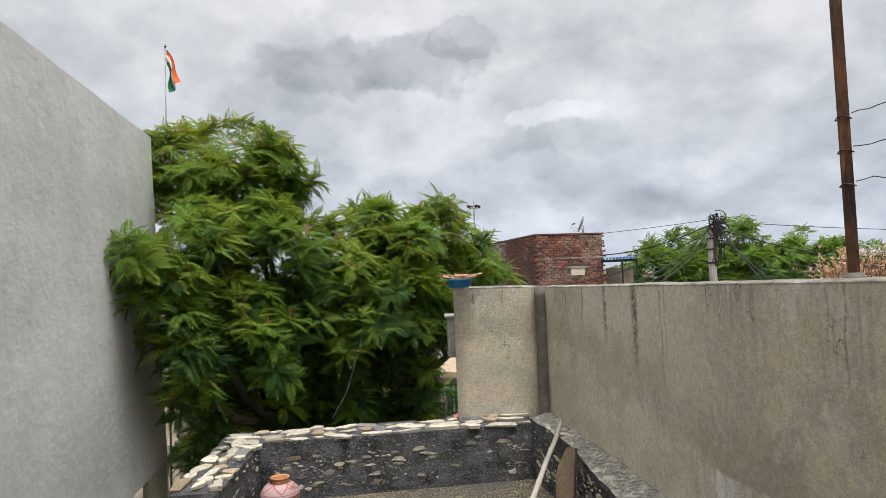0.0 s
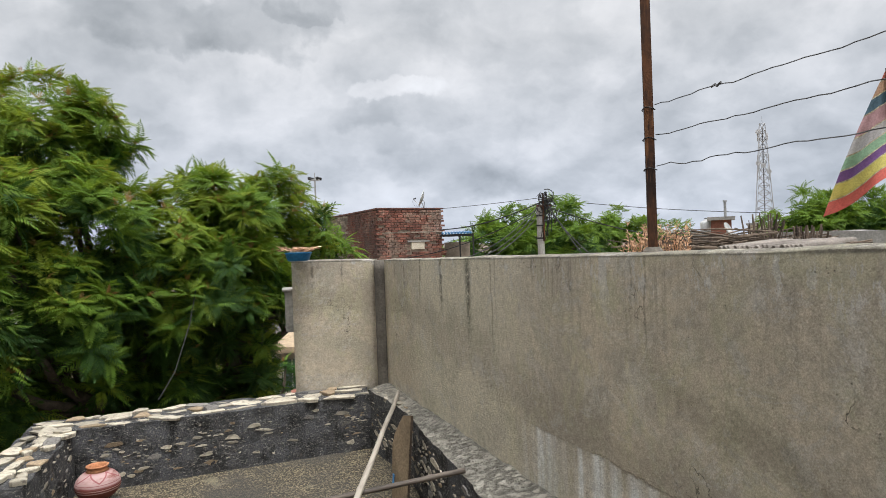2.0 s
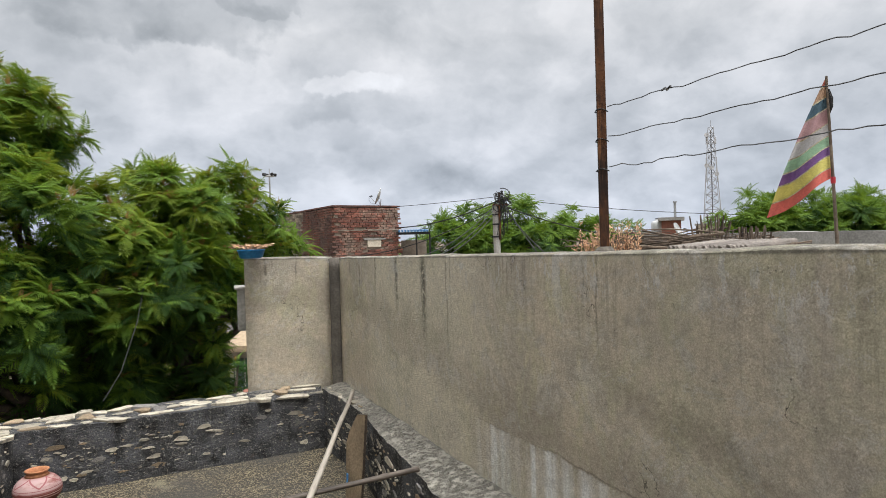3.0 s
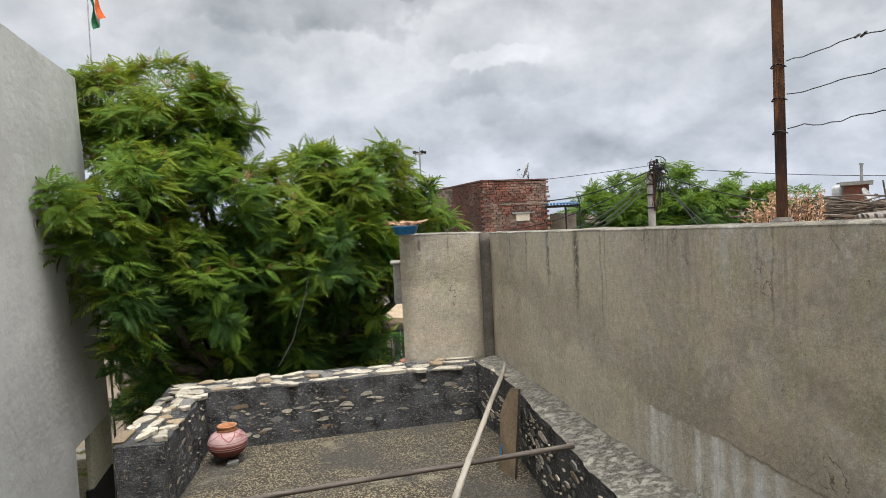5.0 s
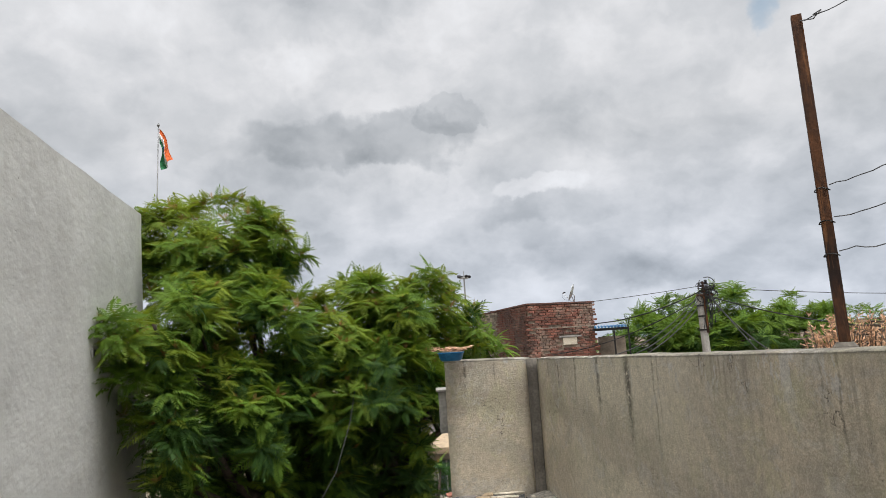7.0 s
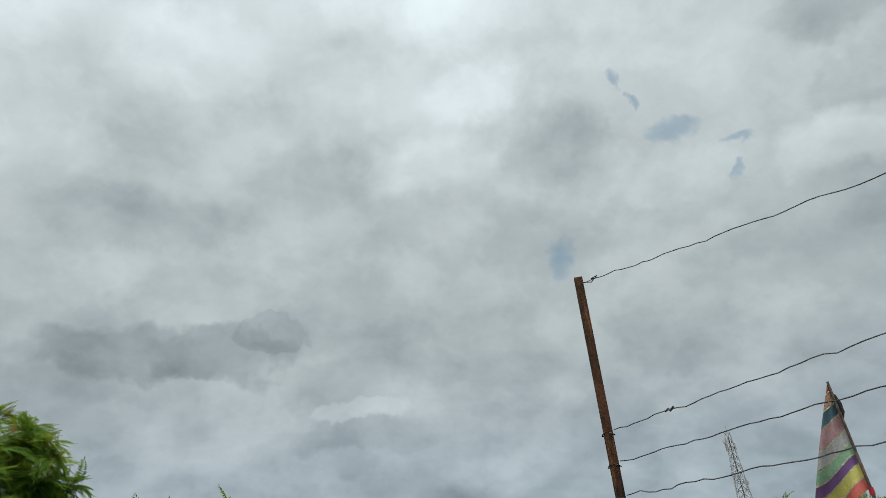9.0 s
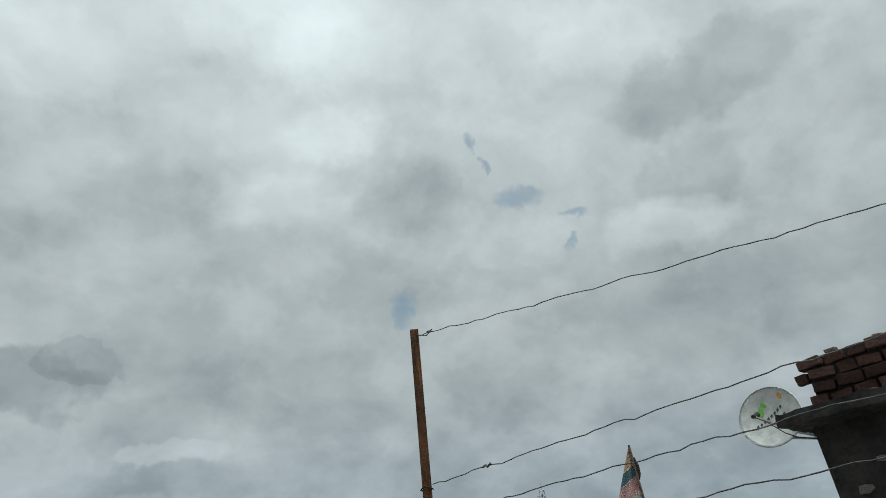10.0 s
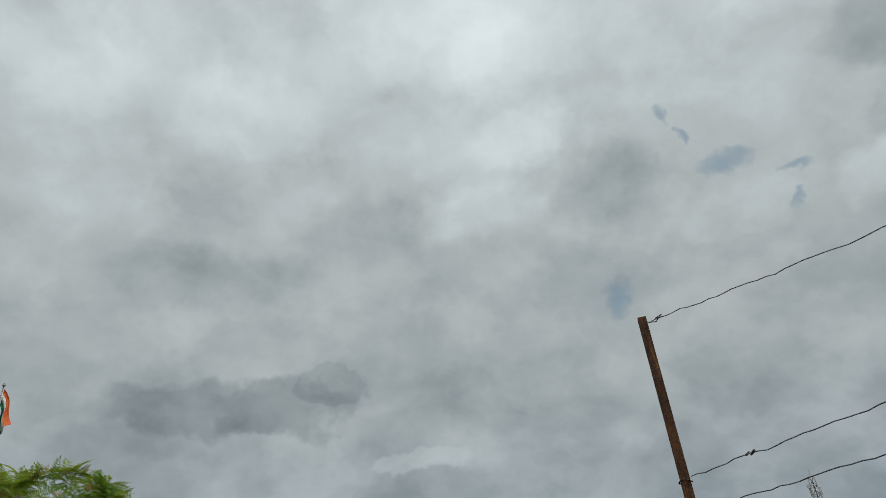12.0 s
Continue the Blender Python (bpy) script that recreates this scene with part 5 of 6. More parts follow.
def blue_basin():
    b = empty("basin", 0.125, 5.40, 1.535)
    plastic = worn("blue_plastic", (0.02, 0.17, 0.36), (0.016, 0.13, 0.29), 10, 0.45, 0.15, 60)
    bm = lathe([(0.075, 0.0), (0.09, 0.012), (0.105, 0.06), (0.112, 0.065), (0.108, 0.072), (0.098, 0.06), (0.085, 0.016), (0.01, 0.012)], 28)
    part("bowl", bm, plastic, b, smooth=True)
    rng = random.Random(8)
    bm = bmesh.new()
    for _ in range(260):
        a, r = rng.uniform(0, 6.28), rng.uniform(0.02, 0.15)
        p = Vector((r * math.cos(a) * 1.15, r * math.sin(a), 0.066 + rng.uniform(0.0, 0.03) + 0.02 * (r / 0.15)))
        d = Vector((math.cos(a + rng.uniform(-1, 1)), math.sin(a + rng.uniform(-1, 1)), rng.uniform(-0.3, 0.7))) * rng.uniform(0.015, 0.035)
        w = d.cross(Vector((rng.uniform(-1, 1), rng.uniform(-1, 1), 1))).normalized() * 0.007
        vs = [bm.verts.new(q) for q in (p - d, p + w, p + d, p - w)]
        bm.faces.new(vs)
    part("dry_leaves", bm, DRY_LEAF, b, "heap of dried orange leaves")
    return tagged(b, "blue plastic basin heaped with dry leaves on the wall", "basin")


blue_basin()

# concrete box on the far side of the wall end
bx = empty("drain_box", 0.025, 5.75, 0)
part("shaft", boxed(-0.02, 0.07, -0.05, 0.25, 0.92, 1.27, 0.01), SLAB, bx)
part("lid", boxed(-0.04, 0.085, -0.07, 0.27, 1.271, 1.29, 0.006), SLAB, bx, "flat cement lid")
part("wall_bracket", boxed(0.071, 0.16, 0.0, 0.2, 0.95, 1.2), SLAB, bx)
tagged(bx, "grey cement box fixed to the outside of the wall end", "drain box")


def water_pot():
    pot = empty("water_pot", -1.235, 4.66, 0.032)
    clay = Nodes("painted_clay", 0.6)
    o = clay.xyz()
    z = o["Z"]
    c = clay.mix(clay.ramp(clay.noise(8, 5), 0.35, 0.7), (0.21, 0.055, 0.038), (0.14, 0.038, 0.028))
    wash = clay.math("MULTIPLY", clay.ramp(z, 0.10, 0.122), clay.ramp(z, 0.20, 0.18))
    wash = clay.math("MULTIPLY", wash, clay.ramp(clay.noise(9, 5, 0.65, clay.stretched(1, 1, 3)), 0.28, 0.55))
    c = clay.mix(clay.math("MULTIPLY", wash, 0.72), c, (0.50, 0.36, 0.34))
    for h, w in ((0.08, 0.004), (0.095, 0.003), (0.11, 0.003), (0.128, 0.0025)):
        line = clay.ramp(clay.math("ABSOLUTE", clay.math("SUBTRACT", z, h)), w, w * 0.5)
        c = clay.mix(clay.math("MULTIPLY", line, 0.8), c, (0.20, 0.03, 0.035) if h > 0.1 else (0.55, 0.38, 0.34))
    ang = clay.math("ARCTAN2", o["Y"], o["X"])
    zig = clay.math("PINGPONG", clay.math("MULTIPLY", ang, 1.6), 1.0)
    zz = clay.math("ABSOLUTE", clay.math("SUBTRACT", clay.math("ADD", 0.14, clay.math("MULTIPLY", zig, 0.05)), z))
    c = clay.mix(clay.math("MULTIPLY", clay.ramp(zz, 0.006, 0.003), 0.75), c, (0.23, 0.035, 0.04))
    clay.done(c, clay.noise(50, 4), 0.25, 0.004)
    terracotta = worn("bare_terracotta", (0.42, 0.19, 0.09), (0.34, 0.145, 0.07), 9, 0.8, 0.3, 50)
    prof = []
    for k in range(15):
        t = -math.pi / 2 + 0.35 + (math.pi - 0.86) * k / 14
        prof.append((0.138 * math.cos(t), 0.103 + 0.103 * math.sin(t)))
    part("belly", lathe(prof, 40), clay.m, pot, "clay belly painted white and dark red", smooth=True)
    part("neck", lathe([(0.070, 0.192), (0.060, 0.203), (0.060, 0.212), (0.068, 0.222), (0.069, 0.228), (0.063, 0.230), (0.052, 0.222), (0.048, 0.195)], 32), terracotta, pot, "bare terracotta rim", smooth=True)
    return tagged(pot, "round red clay water pot painted with white bands", "water pot")


water_pot()
rng = random.Random(31)
for x, y, w in ((-1.18, 4.56, 0.10), (-1.14, 4.66, 0.08), (-1.30, 4.70, 0.09)):
    ob = piece("stone", STONES[STONE_GREY][rng.randrange(6)], None, pose(x, y, 0.016, 0, 0, rng.uniform(0, 90)) @ Matrix.Diagonal((w, w * 0.7, 0.04, 1)))
    tagged(ob, "flat grey stone propping up the clay pot", "stone", "stones under the pot")


def bamboo(a, b, r0, r1, material, label, seed, gap=0.33):
    a, b = Vector(a), Vector(b)
    d = b - a
    pts, radii = [], []
    n = int(d.length / 0.03)
    rng = random.Random(seed)
    nodes = [rng.uniform(0, 0.2)]
    while nodes[-1] < d.length:
        nodes.append(nodes[-1] + gap * rng.uniform(0.8, 1.15))
    for i in range(n + 1):
        t = i / n
        s = t * d.length
        near = min(abs(s - k) for k in nodes)
        pts.append(Vector((s, 0.010 * noise.noise(Vector((s * 1.3, seed, 0))), 0.008 * noise.noise(Vector((s * 1.3, seed, 7))))))
        radii.append((r0 + (r1 - r0) * t) * (1.16 if near < 0.014 else 1.0))
    ob = part("bamboo_pole", tubed(pts, radii, 10), material, smooth=True)
    ob.matrix_world = Matrix.Translation(a) @ d.to_track_quat("X", "Z").to_matrix().to_4x4()
    return tagged(ob, label, "bamboo pole")


bamboo((0.852, 3.13, 0.481), (-2.30, 3.20, 0.185), 0.0135, 0.012, BAMBOO_DARK, "dark weathered bamboo pole lying across the deck", 2)
bamboo((0.83, 4.92, 0.500), (0.02, 2.05, 0.425), 0.0145, 0.0175, BAMBOO, "bleached bamboo pole resting on the ledge", 5, 0.28)

# board leaning on the ledge
board = empty("board", 0.652, 4.0, 0.0)
bm = bmesh.new()
out = [(-0.03, 0.09, 0.0), (0.035, -0.08, 0.0), (0.085, -0.06, 0.565), (0.05, 0.025, 0.55), (0.005, 0.085, 0.43), (-0.012, 0.095, 0.36)]
vs = [[bm.verts.new(Vector(q) + Vector((0.016, 0.007, 0)) * k) for q in out] for k in (0, 1)]
bm.faces.new(vs[0]), bm.faces.new(vs[1][::-1])
for i in range(6):
    bm.faces.new((vs[0][i], vs[1][i], vs[1][(i + 1) % 6], vs[0][(i + 1) % 6]))
bmesh.ops.recalc_face_normals(bm, faces=bm.faces)
bm.normal_update()
for f in bm.faces:
    f.material_index = 0 if abs(f.normal.x) > 0.8 else 1
part("panel", bm, (PLANK, PLANK_EDGE), board)
part("clip", boxed(-0.045, -0.036, 0.055, 0.085, 0.10, 0.17, 0.002), BLUE_SHEET, board, "blue plastic clip").matrix_basis = pose(0.012, 0.0, 0, 0, 4, 0)
tagged(board, "broken brown plywood board leaning on the stone ledge", "board")


# ---- flags ----
def striped_flag():
    base = heading(49.5, 0) * 4.6
    f = empty("striped_flag", base.x, base.y, 0.9)
    top = EYE + 4.6 * math.tan(radians(11.3)) - 0.9
    side = Vector((math.cos(radians(49.5)), -math.sin(radians(49.5)), 0))
    back = Vector((math.sin(radians(49.5)), math.cos(radians(49.5)), 0))
    lean = side * -0.04
    part("stick", tubed([-lean * 0.35, (0, 0, 0.6), lean + Vector((0, 0, top))], [0.012, 0.011, 0.007], 8), TWIG, f)
    low, tip_l, tip_z = EYE + 4.6 * math.tan(radians(3.5)) - 0.9, 0.385, EYE + 4.6 * math.tan(radians(0.55)) - 0.9
    stripes = [(0.0, 0.09, (0.36, 0.11, 0.08)), (0.09, 0.20, (0.40, 0.25, 0.16)), (0.20, 0.31, (0.07, 0.12, 0.15)), (0.31, 0.46, (0.42, 0.25, 0.25)), (0.46, 0.58, (0.42, 0.40, 0.385)),
               (0.58, 0.68, (0.27, 0.42, 0.27)), (0.68, 0.77, (0.17, 0.085, 0.22)), (0.77, 0.89, (0.55, 0.48, 0.13)), (0.89, 1.0, (0.56, 0.13, 0.10))]

    def at(t, u):
        """t: from the top down; u: from the stick outwards."""
        a = lean.lerp(lean * 0.4, t) + Vector((0, 0, top + (low - top) * t))
        b = (lean + Vector((0, 0, top))).lerp(Vector((0, 0, tip_z)) - side * tip_l, t) - side * 0.018 * math.sin(math.pi * t)
        p = a.lerp(b, u)
        p += back * (0.05 * math.sin(u * 7 + t * 3) * t + 0.02 * math.sin(u * 15 - t * 5) * t)
        p.z += 0.014 * math.sin(u * 6 + 1) * t
        return p

    for j, (t0, t1, colour) in enumerate(stripes):
        cloth = worn("faded_cloth", colour, tuple(c * 0.78 for c in colour), 9, 0.9, 0.2, 120)
        bm = bmesh.new()
        rows = [[bm.verts.new(at(t0 + (t1 - 0.012 - t0) * r / 4, u / 16)) for u in range(17)] for r in range(5)]
        for a, b in zip(rows, rows[1:]):
            for u in range(16):
                bm.faces.new((a[u], a[u + 1], b[u + 1], b[u]))
        part("stripe", bm, cloth, f, smooth=True)
        if t1 < 1:
            trim = worn("tarnished_tinsel", (0.50, 0.45, 0.30), (0.20, 0.16, 0.09), 60, 0.5, 0.4, 200, metal=0.3)
            bm = bmesh.new()
            rows = [[bm.verts.new(at(t1 - 0.012 + 0.012 * r, u / 16) - back * 0.002 * r) for u in range(17)] for r in range(2)]
            for u in range(16):
                bm.faces.new((rows[0][u], rows[0][u + 1], rows[1][u + 1], rows[1][u]))
            part("trim", bm, trim, f)
    knot = worn("red_thread", (0.45, 0.04, 0.05), (0.35, 0.03, 0.04), 20, 0.8, 0.3, 100)
    part("binding", tubed([lean * 0.4 + Vector((0, 0, low - 0.02)), lean * 0.4 + Vector((0, 0, low + 0.02))], 0.014, 8), knot, f)
    part("loose_cloth", tubed([at(0.13, 0) + side * 0.008, at(0.22, 0) + side * 0.016, at(0.30, 0) + side * 0.014, at(0.36, 0) + side * 0.006], [0.006, 0.013, 0.012, 0.004], 7), BLACK, f, "dark knotted rag")
    return tagged(f, "tall triangular votive flag of faded coloured stripes on a stick", "flag")


striped_flag()


def tricolour():
    p = heading(-22.95, 0) * 9.0
    f = empty("tricolour_flag", p.x, p.y, GROUND)
    top = EYE + 9 * math.tan(radians(19.1)) - GROUND
    part("pole", tubed([(-0.06, 0, 0), (-0.03, 0, top * 0.6), (0, 0, top)], [0.016, 0.012, 0.007], 8), FLAG_STEEL, f, smooth=True)
    part("finial", lathe([(0.008, top), (0.02, top + 0.02), (0.008, top + 0.05), (0.0, top + 0.055)], 8), FLAG_STEEL, f)
    bands = (("saffron_band", (0.62, 0.12, 0.03)), ("white_band", (0.62, 0.60, 0.57)), ("green_band", (0.03, 0.17, 0.07)))

    def at(u, v):
        """u across the bands, v along the cloth; it hangs down limp from its hoist."""
        hang = 0.50 * v
        x = 0.012 + 0.055 * v ** 0.7 + 0.16 * (1 - u) * v ** 0.9 * 0.75 + 0.02 * math.sin(v * 6)
        z = top - 0.02 - 0.20 * u * (1 - v * 0.4) - hang * (0.85 + 0.1 * u)
        return Vector((x, 0.035 * math.sin(u * 9 + v * 2) * (0.3 + v), z))

    for j, (name, colour) in enumerate(bands):
        cloth = worn("flag_cloth", colour, tuple(c * 0.85 for c in colour), 8, 0.85, 0.2, 120)
        bm = bmesh.new()
        rows = [[bm.verts.new(at((j + r / 4) / 3, v / 12)) for v in range(13)] for r in range(5)]
        for a, b in zip(rows, rows[1:]):
            for v in range(12):
                bm.faces.new((a[v], a[v + 1], b[v + 1], b[v]))
        part(name, bm, cloth, f, smooth=True)
    navy = worn("navy_print", (0.02, 0.03, 0.16), (0.018, 0.025, 0.13), 8, 0.8, 0.1, 60)
    ring = [at(0.5 + 0.10 * math.sin(t), 0.5 + 0.06 * math.cos(t)) + Vector((0, -0.006, 0)) for t in (2 * math.pi * k / 16 for k in range(17))]
    part("wheel", tubed(ring, 0.004, 5), navy, f)
    return tagged(f, "limp saffron, white and green flag on a thin steel pole", "flag")


tricolour()


# ---- brick shed and dish on the neighbour's roof ----
def roof_shed():
    """Local x along its front towards the camera, y into it."""
    c = heading(62.4, 0) * 6.5
    s = empty("roof_shed", c.x, c.y, 0.9, math.degrees(math.atan2(-0.986, 0.165)))
    t = EYE + 6.5 * math.tan(radians(14.9)) - 0.9
    slab = EYE + 6.5 * math.tan(radians(11.5)) - 0.9
    bm = bmesh.new()
    box(bm, 0.02, 0.75, 0.02, 0.25, 0, slab - 0.175)
    box(bm, 1.75, 4.0, 0.02, 0.25, 0, slab - 0.175)
    box(bm, 0.751, 1.749, 0.02, 0.25, slab - 0.55, slab - 0.175)
    for q in bm.verts:
        q.co += noise.noise_vector(q.co * 3) * 0.004
    part("front_wall", bm, SHED_BACKLIT, s, "front wall with an open doorway, coloured dark as if backlit")
    for x, z, w in ((0.25, 1.35, 0.14), (0.45, 1.55, 0.10), (0.62, 1.42, 0.12), (0.3, 1.05, 0.1), (0.5, 0.8, 0.13)):
        piece("stone", STONES[STONE_GREY][int(x * 10) % 6], s, Matrix.Translation((x, 0.015, z)) @ pose(0, 0, 0, 90, 0, 0) @ Matrix.Diagonal((w, w * 0.5, 0.05, 1)))
    part("side_wall", boxed(0.02, 0.25, 0.251, 2.6, 0, slab - 0.175), SHED_BACKLIT, s)
    part("side_wall", boxed(3.75, 4.0, 0.251, 2.6, 0, slab - 0.175), SHED_BACKLIT, s)
    part("back_wall", boxed(0.02, 4.0, 2.601, 2.8, 0, slab - 0.175), SHED_BACKLIT, s)
    part("roof_slab", rough_prism([(-0.12, -0.34), (4.2, -0.14), (4.2, 2.9), (-0.05, 2.9)], slab - 0.17, slab - 0.02, 0.06, 0.020, 8, [slab - 0.07, slab - 0.01, slab - 0.01, slab - 0.02]), SHED_BACKLIT, s, "jutting dark stone roof slab with backlit shade in its colour")
    rng = random.Random(14)
    # brick colours darkened too, for the shed's backlit silhouette
    meshes = [mesh_of(boxed(-0.5, 0.5, -0.5, 0.5, -0.5, 0.5, 0.10), m) for m in (worn("backlit_brick", (0.095, 0.040, 0.028), (0.030, 0.019, 0.016), 7, 0.9, 0.7, 45, vary=0.45), worn("backlit_red_brick", (0.075, 0.032, 0.023), (0.022, 0.015, 0.013), 9, 0.9, 0.7, 45, vary=0.4), worn("backlit_brown_brick", (0.10, 0.05, 0.038), (0.045, 0.028, 0.025), 5, 0.95, 0.6, 40, vary=0.3))]
    rows = 4
    high = (t - slab + 0.02) / rows
    part("mortar_bed", boxed(0.16, 3.9, -0.03, 0.12, slab - 0.10, t - 0.03), SHED_BACKLIT, s)
    for r in range(rows):
        x = 0.10 + (0.09 if r % 2 else 0.0) - 0.03 * r
        while x < 3.9:
            w = 0.225 * rng.uniform(0.72, 1.05) if x > 0.05 or r % 2 else 0.12
            piece("brick", rng.choice(meshes), s, pose(x + w / 2, -0.02 + rng.uniform(-0.022, 0.022), slab - 0.045 + high * (r + 0.5) + rng.uniform(-0.006, 0.006), rng.uniform(-7, 7), rng.uniform(-5, 5), rng.uniform(-10, 10)) @ Matrix.Diagonal((w - 0.020, 0.11, high - rng.uniform(0.010, 0.030), 1)))
            x += w
    for _ in range(26):
        x = rng.uniform(0.2, 3.8)
        piece("brickbat", rng.choice(STONES[STONE_GREY]), s, pose(x, rng.uniform(-0.02, 0.1), t - 0.015, 0, 0, rng.uniform(0, 90)) @ Matrix.Diagonal((rng.uniform(0.06, 0.16), 0.08, 0.035, 1)))
    return tagged(s, "small brick and stone shed in dark backlit tones on the neighbouring roof", "shed"), c


SHED, SHED_AT = roof_shed()
dp = heading(60.15, 0) * 7.1
satellite_dish("satellite_dish", (dp.x, dp.y, EYE + 7.1 * math.tan(radians(11.15))), 262, 20, 0.60, (dp.x + 0.09, dp.y - 0.43, EYE + 7.1 * math.tan(radians(11.2)) - 0.30), "grey-white satellite dish with a worn printed mark beside the shed", True, 32)


# ---- clutter on the neighbour's roof ----
def stick_pile():
    rng = random.Random(19)
    c = heading(38.5, 0) * 6.2
    side = Vector((math.cos(radians(38.5)), -math.sin(radians(38.5)), 0))
    back = Vector((side.y, -side.x, 0)) * -1
    base = 0.9
    bm = bmesh.new()
    for i in range(330):
        u = rng.uniform(-0.62, 0.55)
        h = rng.uniform(0.05, 0.765) * (1 - 0.30 * abs(u + 0.1))
        p = c + side * u + back * rng.uniform(-0.35, 0.5) + Vector((0, 0, base + h))
        a = rng.uniform(-0.5, 0.5) + (math.pi if rng.random() < 0.5 else 0)
        d = (side * math.cos(a) + back * rng.uniform(-0.6, 0.6) + Vector((0, 0, rng.uniform(-0.22, 0.25)))).normalized() * rng.uniform(0.25, 0.55)
        q = [p - d, p + Vector((rng.uniform(-0.04, 0.04), rng.uniform(-0.04, 0.04), rng.uniform(-0.03, 0.03))), p + d]
        r = rng.uniform(0.004, 0.011)
        tube(bm, q, [r, r * 0.9, r * 0.55], 5)
    for i in range(34):
        u = rng.uniform(0.12, 0.30)
        p = c + side * u + back * rng.uniform(-0.2, 0.2) + Vector((0, 0, base + 0.1))
        d = (Vector((0, 0, 1)) + side * rng.uniform(-0.12, 0.28) + back * rng.uniform(-0.3, 0.3)) * rng.uniform(0.58, 0.80)
        r = rng.uniform(0.005, 0.012)
        tube(bm, [p, p + d * 0.5 + side * rng.uniform(-0.03, 0.03), p + d], [r, r, r * 0.6], 5)
    for i in range(26):
        p = c + side * rng.uniform(0.45, 0.62) + back * rng.uniform(-0.1, 0.1) + Vector((0, 0, base + 0.1))
        d = Vector((rng.uniform(-0.15, 0.15), rng.uniform(-0.1, 0.1), rng.uniform(0.56, 0.69)))
        tube(bm, [p, p + d], [0.011, 0.008], 5)
    bmesh.ops.recalc_face_normals(bm, faces=bm.faces)
    ob = part("firewood", bm, TWIG)
    return tagged(ob, "heap of dry branches and sticks on the neighbouring roof", "firewood", kind="stuff")


stick_pile()


def dry_bush():
    p = heading(32.2, 0) * 3.4
    b = empty("dry_branch", p.x, p.y, 0.9)
    rng = random.Random(23)
    bm = bmesh.new()
    leaves_v, leaves_f = [], []
    side = Vector((math.cos(radians(33)), -math.sin(radians(33)), 0))
    for i in range(130):
        d = (side * rng.uniform(-0.12, 0.13) + Vector((0, 0, rng.uniform(0.55, 0.755))) + Vector((0.5, 0.8, 0)) * rng.uniform(-0.12, 0.2))
        start = Vector((0, 0, 0)) + side * rng.uniform(-0.06, 0.10)
        end = start + d
        tube(bm, [start, start.lerp(end, 0.5) + Vector((0, 0, 0.05)), end], [0.006, 0.004, 0.002], 4)
        for k in range(38):
            t = rng.uniform(0.7, 1.03)
            q = start.lerp(end, t) + Vector((0, 0, 0.02))
            dd = (d.normalized() * 0.6 + Vector((rng.uniform(-1, 1), rng.uniform(-1, 1), rng.uniform(-0.6, 0.8)))) * 0.018
            w = dd.cross(Vector((rng.uniform(-1, 1), rng.uniform(-1, 1), rng.uniform(-1, 1)))).normalized() * 0.0035
            n = len(leaves_v)
            leaves_v += [tuple(q), tuple(q + dd * 0.5 + w), tuple(q + dd), tuple(q + dd * 0.5 - w)]
            leaves_f.append((n, n + 1, n + 2, n + 3))
    part("twigs", bm, TWIG, b)
    joined("dry_leaves", leaves_v, leaves_f, (DRY_LEAF,), b)
    return tagged(b, "bundle of dried orange-brown leafy branches behind the wall", "dry branches")


dry_bush()


def parapet(name, az0, az1, far0, far1, top0, top1, thick, material, label):
    a, b = heading(az0, 0) * far0, heading(az1, 0) * far1
    d = (b - a).normalized()
    n = Vector((-d.y, d.x, 0)) * thick
    bm = rough_prism([(a.x, a.y), (b.x, b.y), (b.x + n.x, b.y + n.y), (a.x + n.x, a.y + n.y)], 0.88, top0, 0.12, 0.01, 4, [top0, top1, top1, top0])
    return tagged(part(name, bm, material), label, "parapet", kind="structure"), a, b


par, a, b = parapet("wall_5", 39.2, 49.0, 5.2, 4.9, EYE - 0.128, EYE - 0.122, 0.22, SLAB, "low parapet of the neighbouring roof under ribbed tiles")
rng = random.Random(5)
tile_bm = bmesh.new()
arc = [(0.055 * math.cos(t), 0.055 * math.sin(t)) for t in (math.pi * k / 6 for k in range(7))]
lo = [tile_bm.verts.new((x, -0.2, z)) for x, z in arc] + [tile_bm.verts.new((x * 0.8, -0.2, z * 0.8)) for x, z in arc[::-1]]
hi = [tile_bm.verts.new((v.co.x * 0.85, 0.2, v.co.z * 0.85)) for v in lo]
for i in range(14):
    j = (i + 1) % 14
    tile_bm.faces.new((lo[i], lo[j], hi[j], hi[i]))
for i in range(6):
    tile_bm.faces.new((lo[i], lo[i + 1], lo[12 - i], lo[13 - i])), tile_bm.faces.new((hi[i], hi[13 - i], hi[12 - i], hi[i + 1]))
for v in tile_bm.verts:
    v.co.x, v.co.z = v.co.x * 0.55, v.co.z * 0.6
tile_me = mesh_of(tile_bm, worn("pale_clay_tile", (0.27, 0.235, 0.20), (0.16, 0.14, 0.12), 6, 0.9, 0.5, 50, vary=0.25))
ang = math.atan2(b.y - a.y, b.x - a.x)
for i in range(20):
    q = a.lerp(b, 0.06 + 0.032 * i)
    piece("roof_tile", tile_me, par, pose(q.x + 0.02, q.y + 0.10, EYE - 0.124 + rng.uniform(0, 0.008), 6, 0, math.degrees(ang) - 38 + rng.uniform(-5, 5)))
parapet("wall_6", 41.5, 60.0, 9.0, 8.0, EYE - 0.02, EYE - 0.06, 0.2, SLAB, "farther concrete parapet of the neighbouring roof")

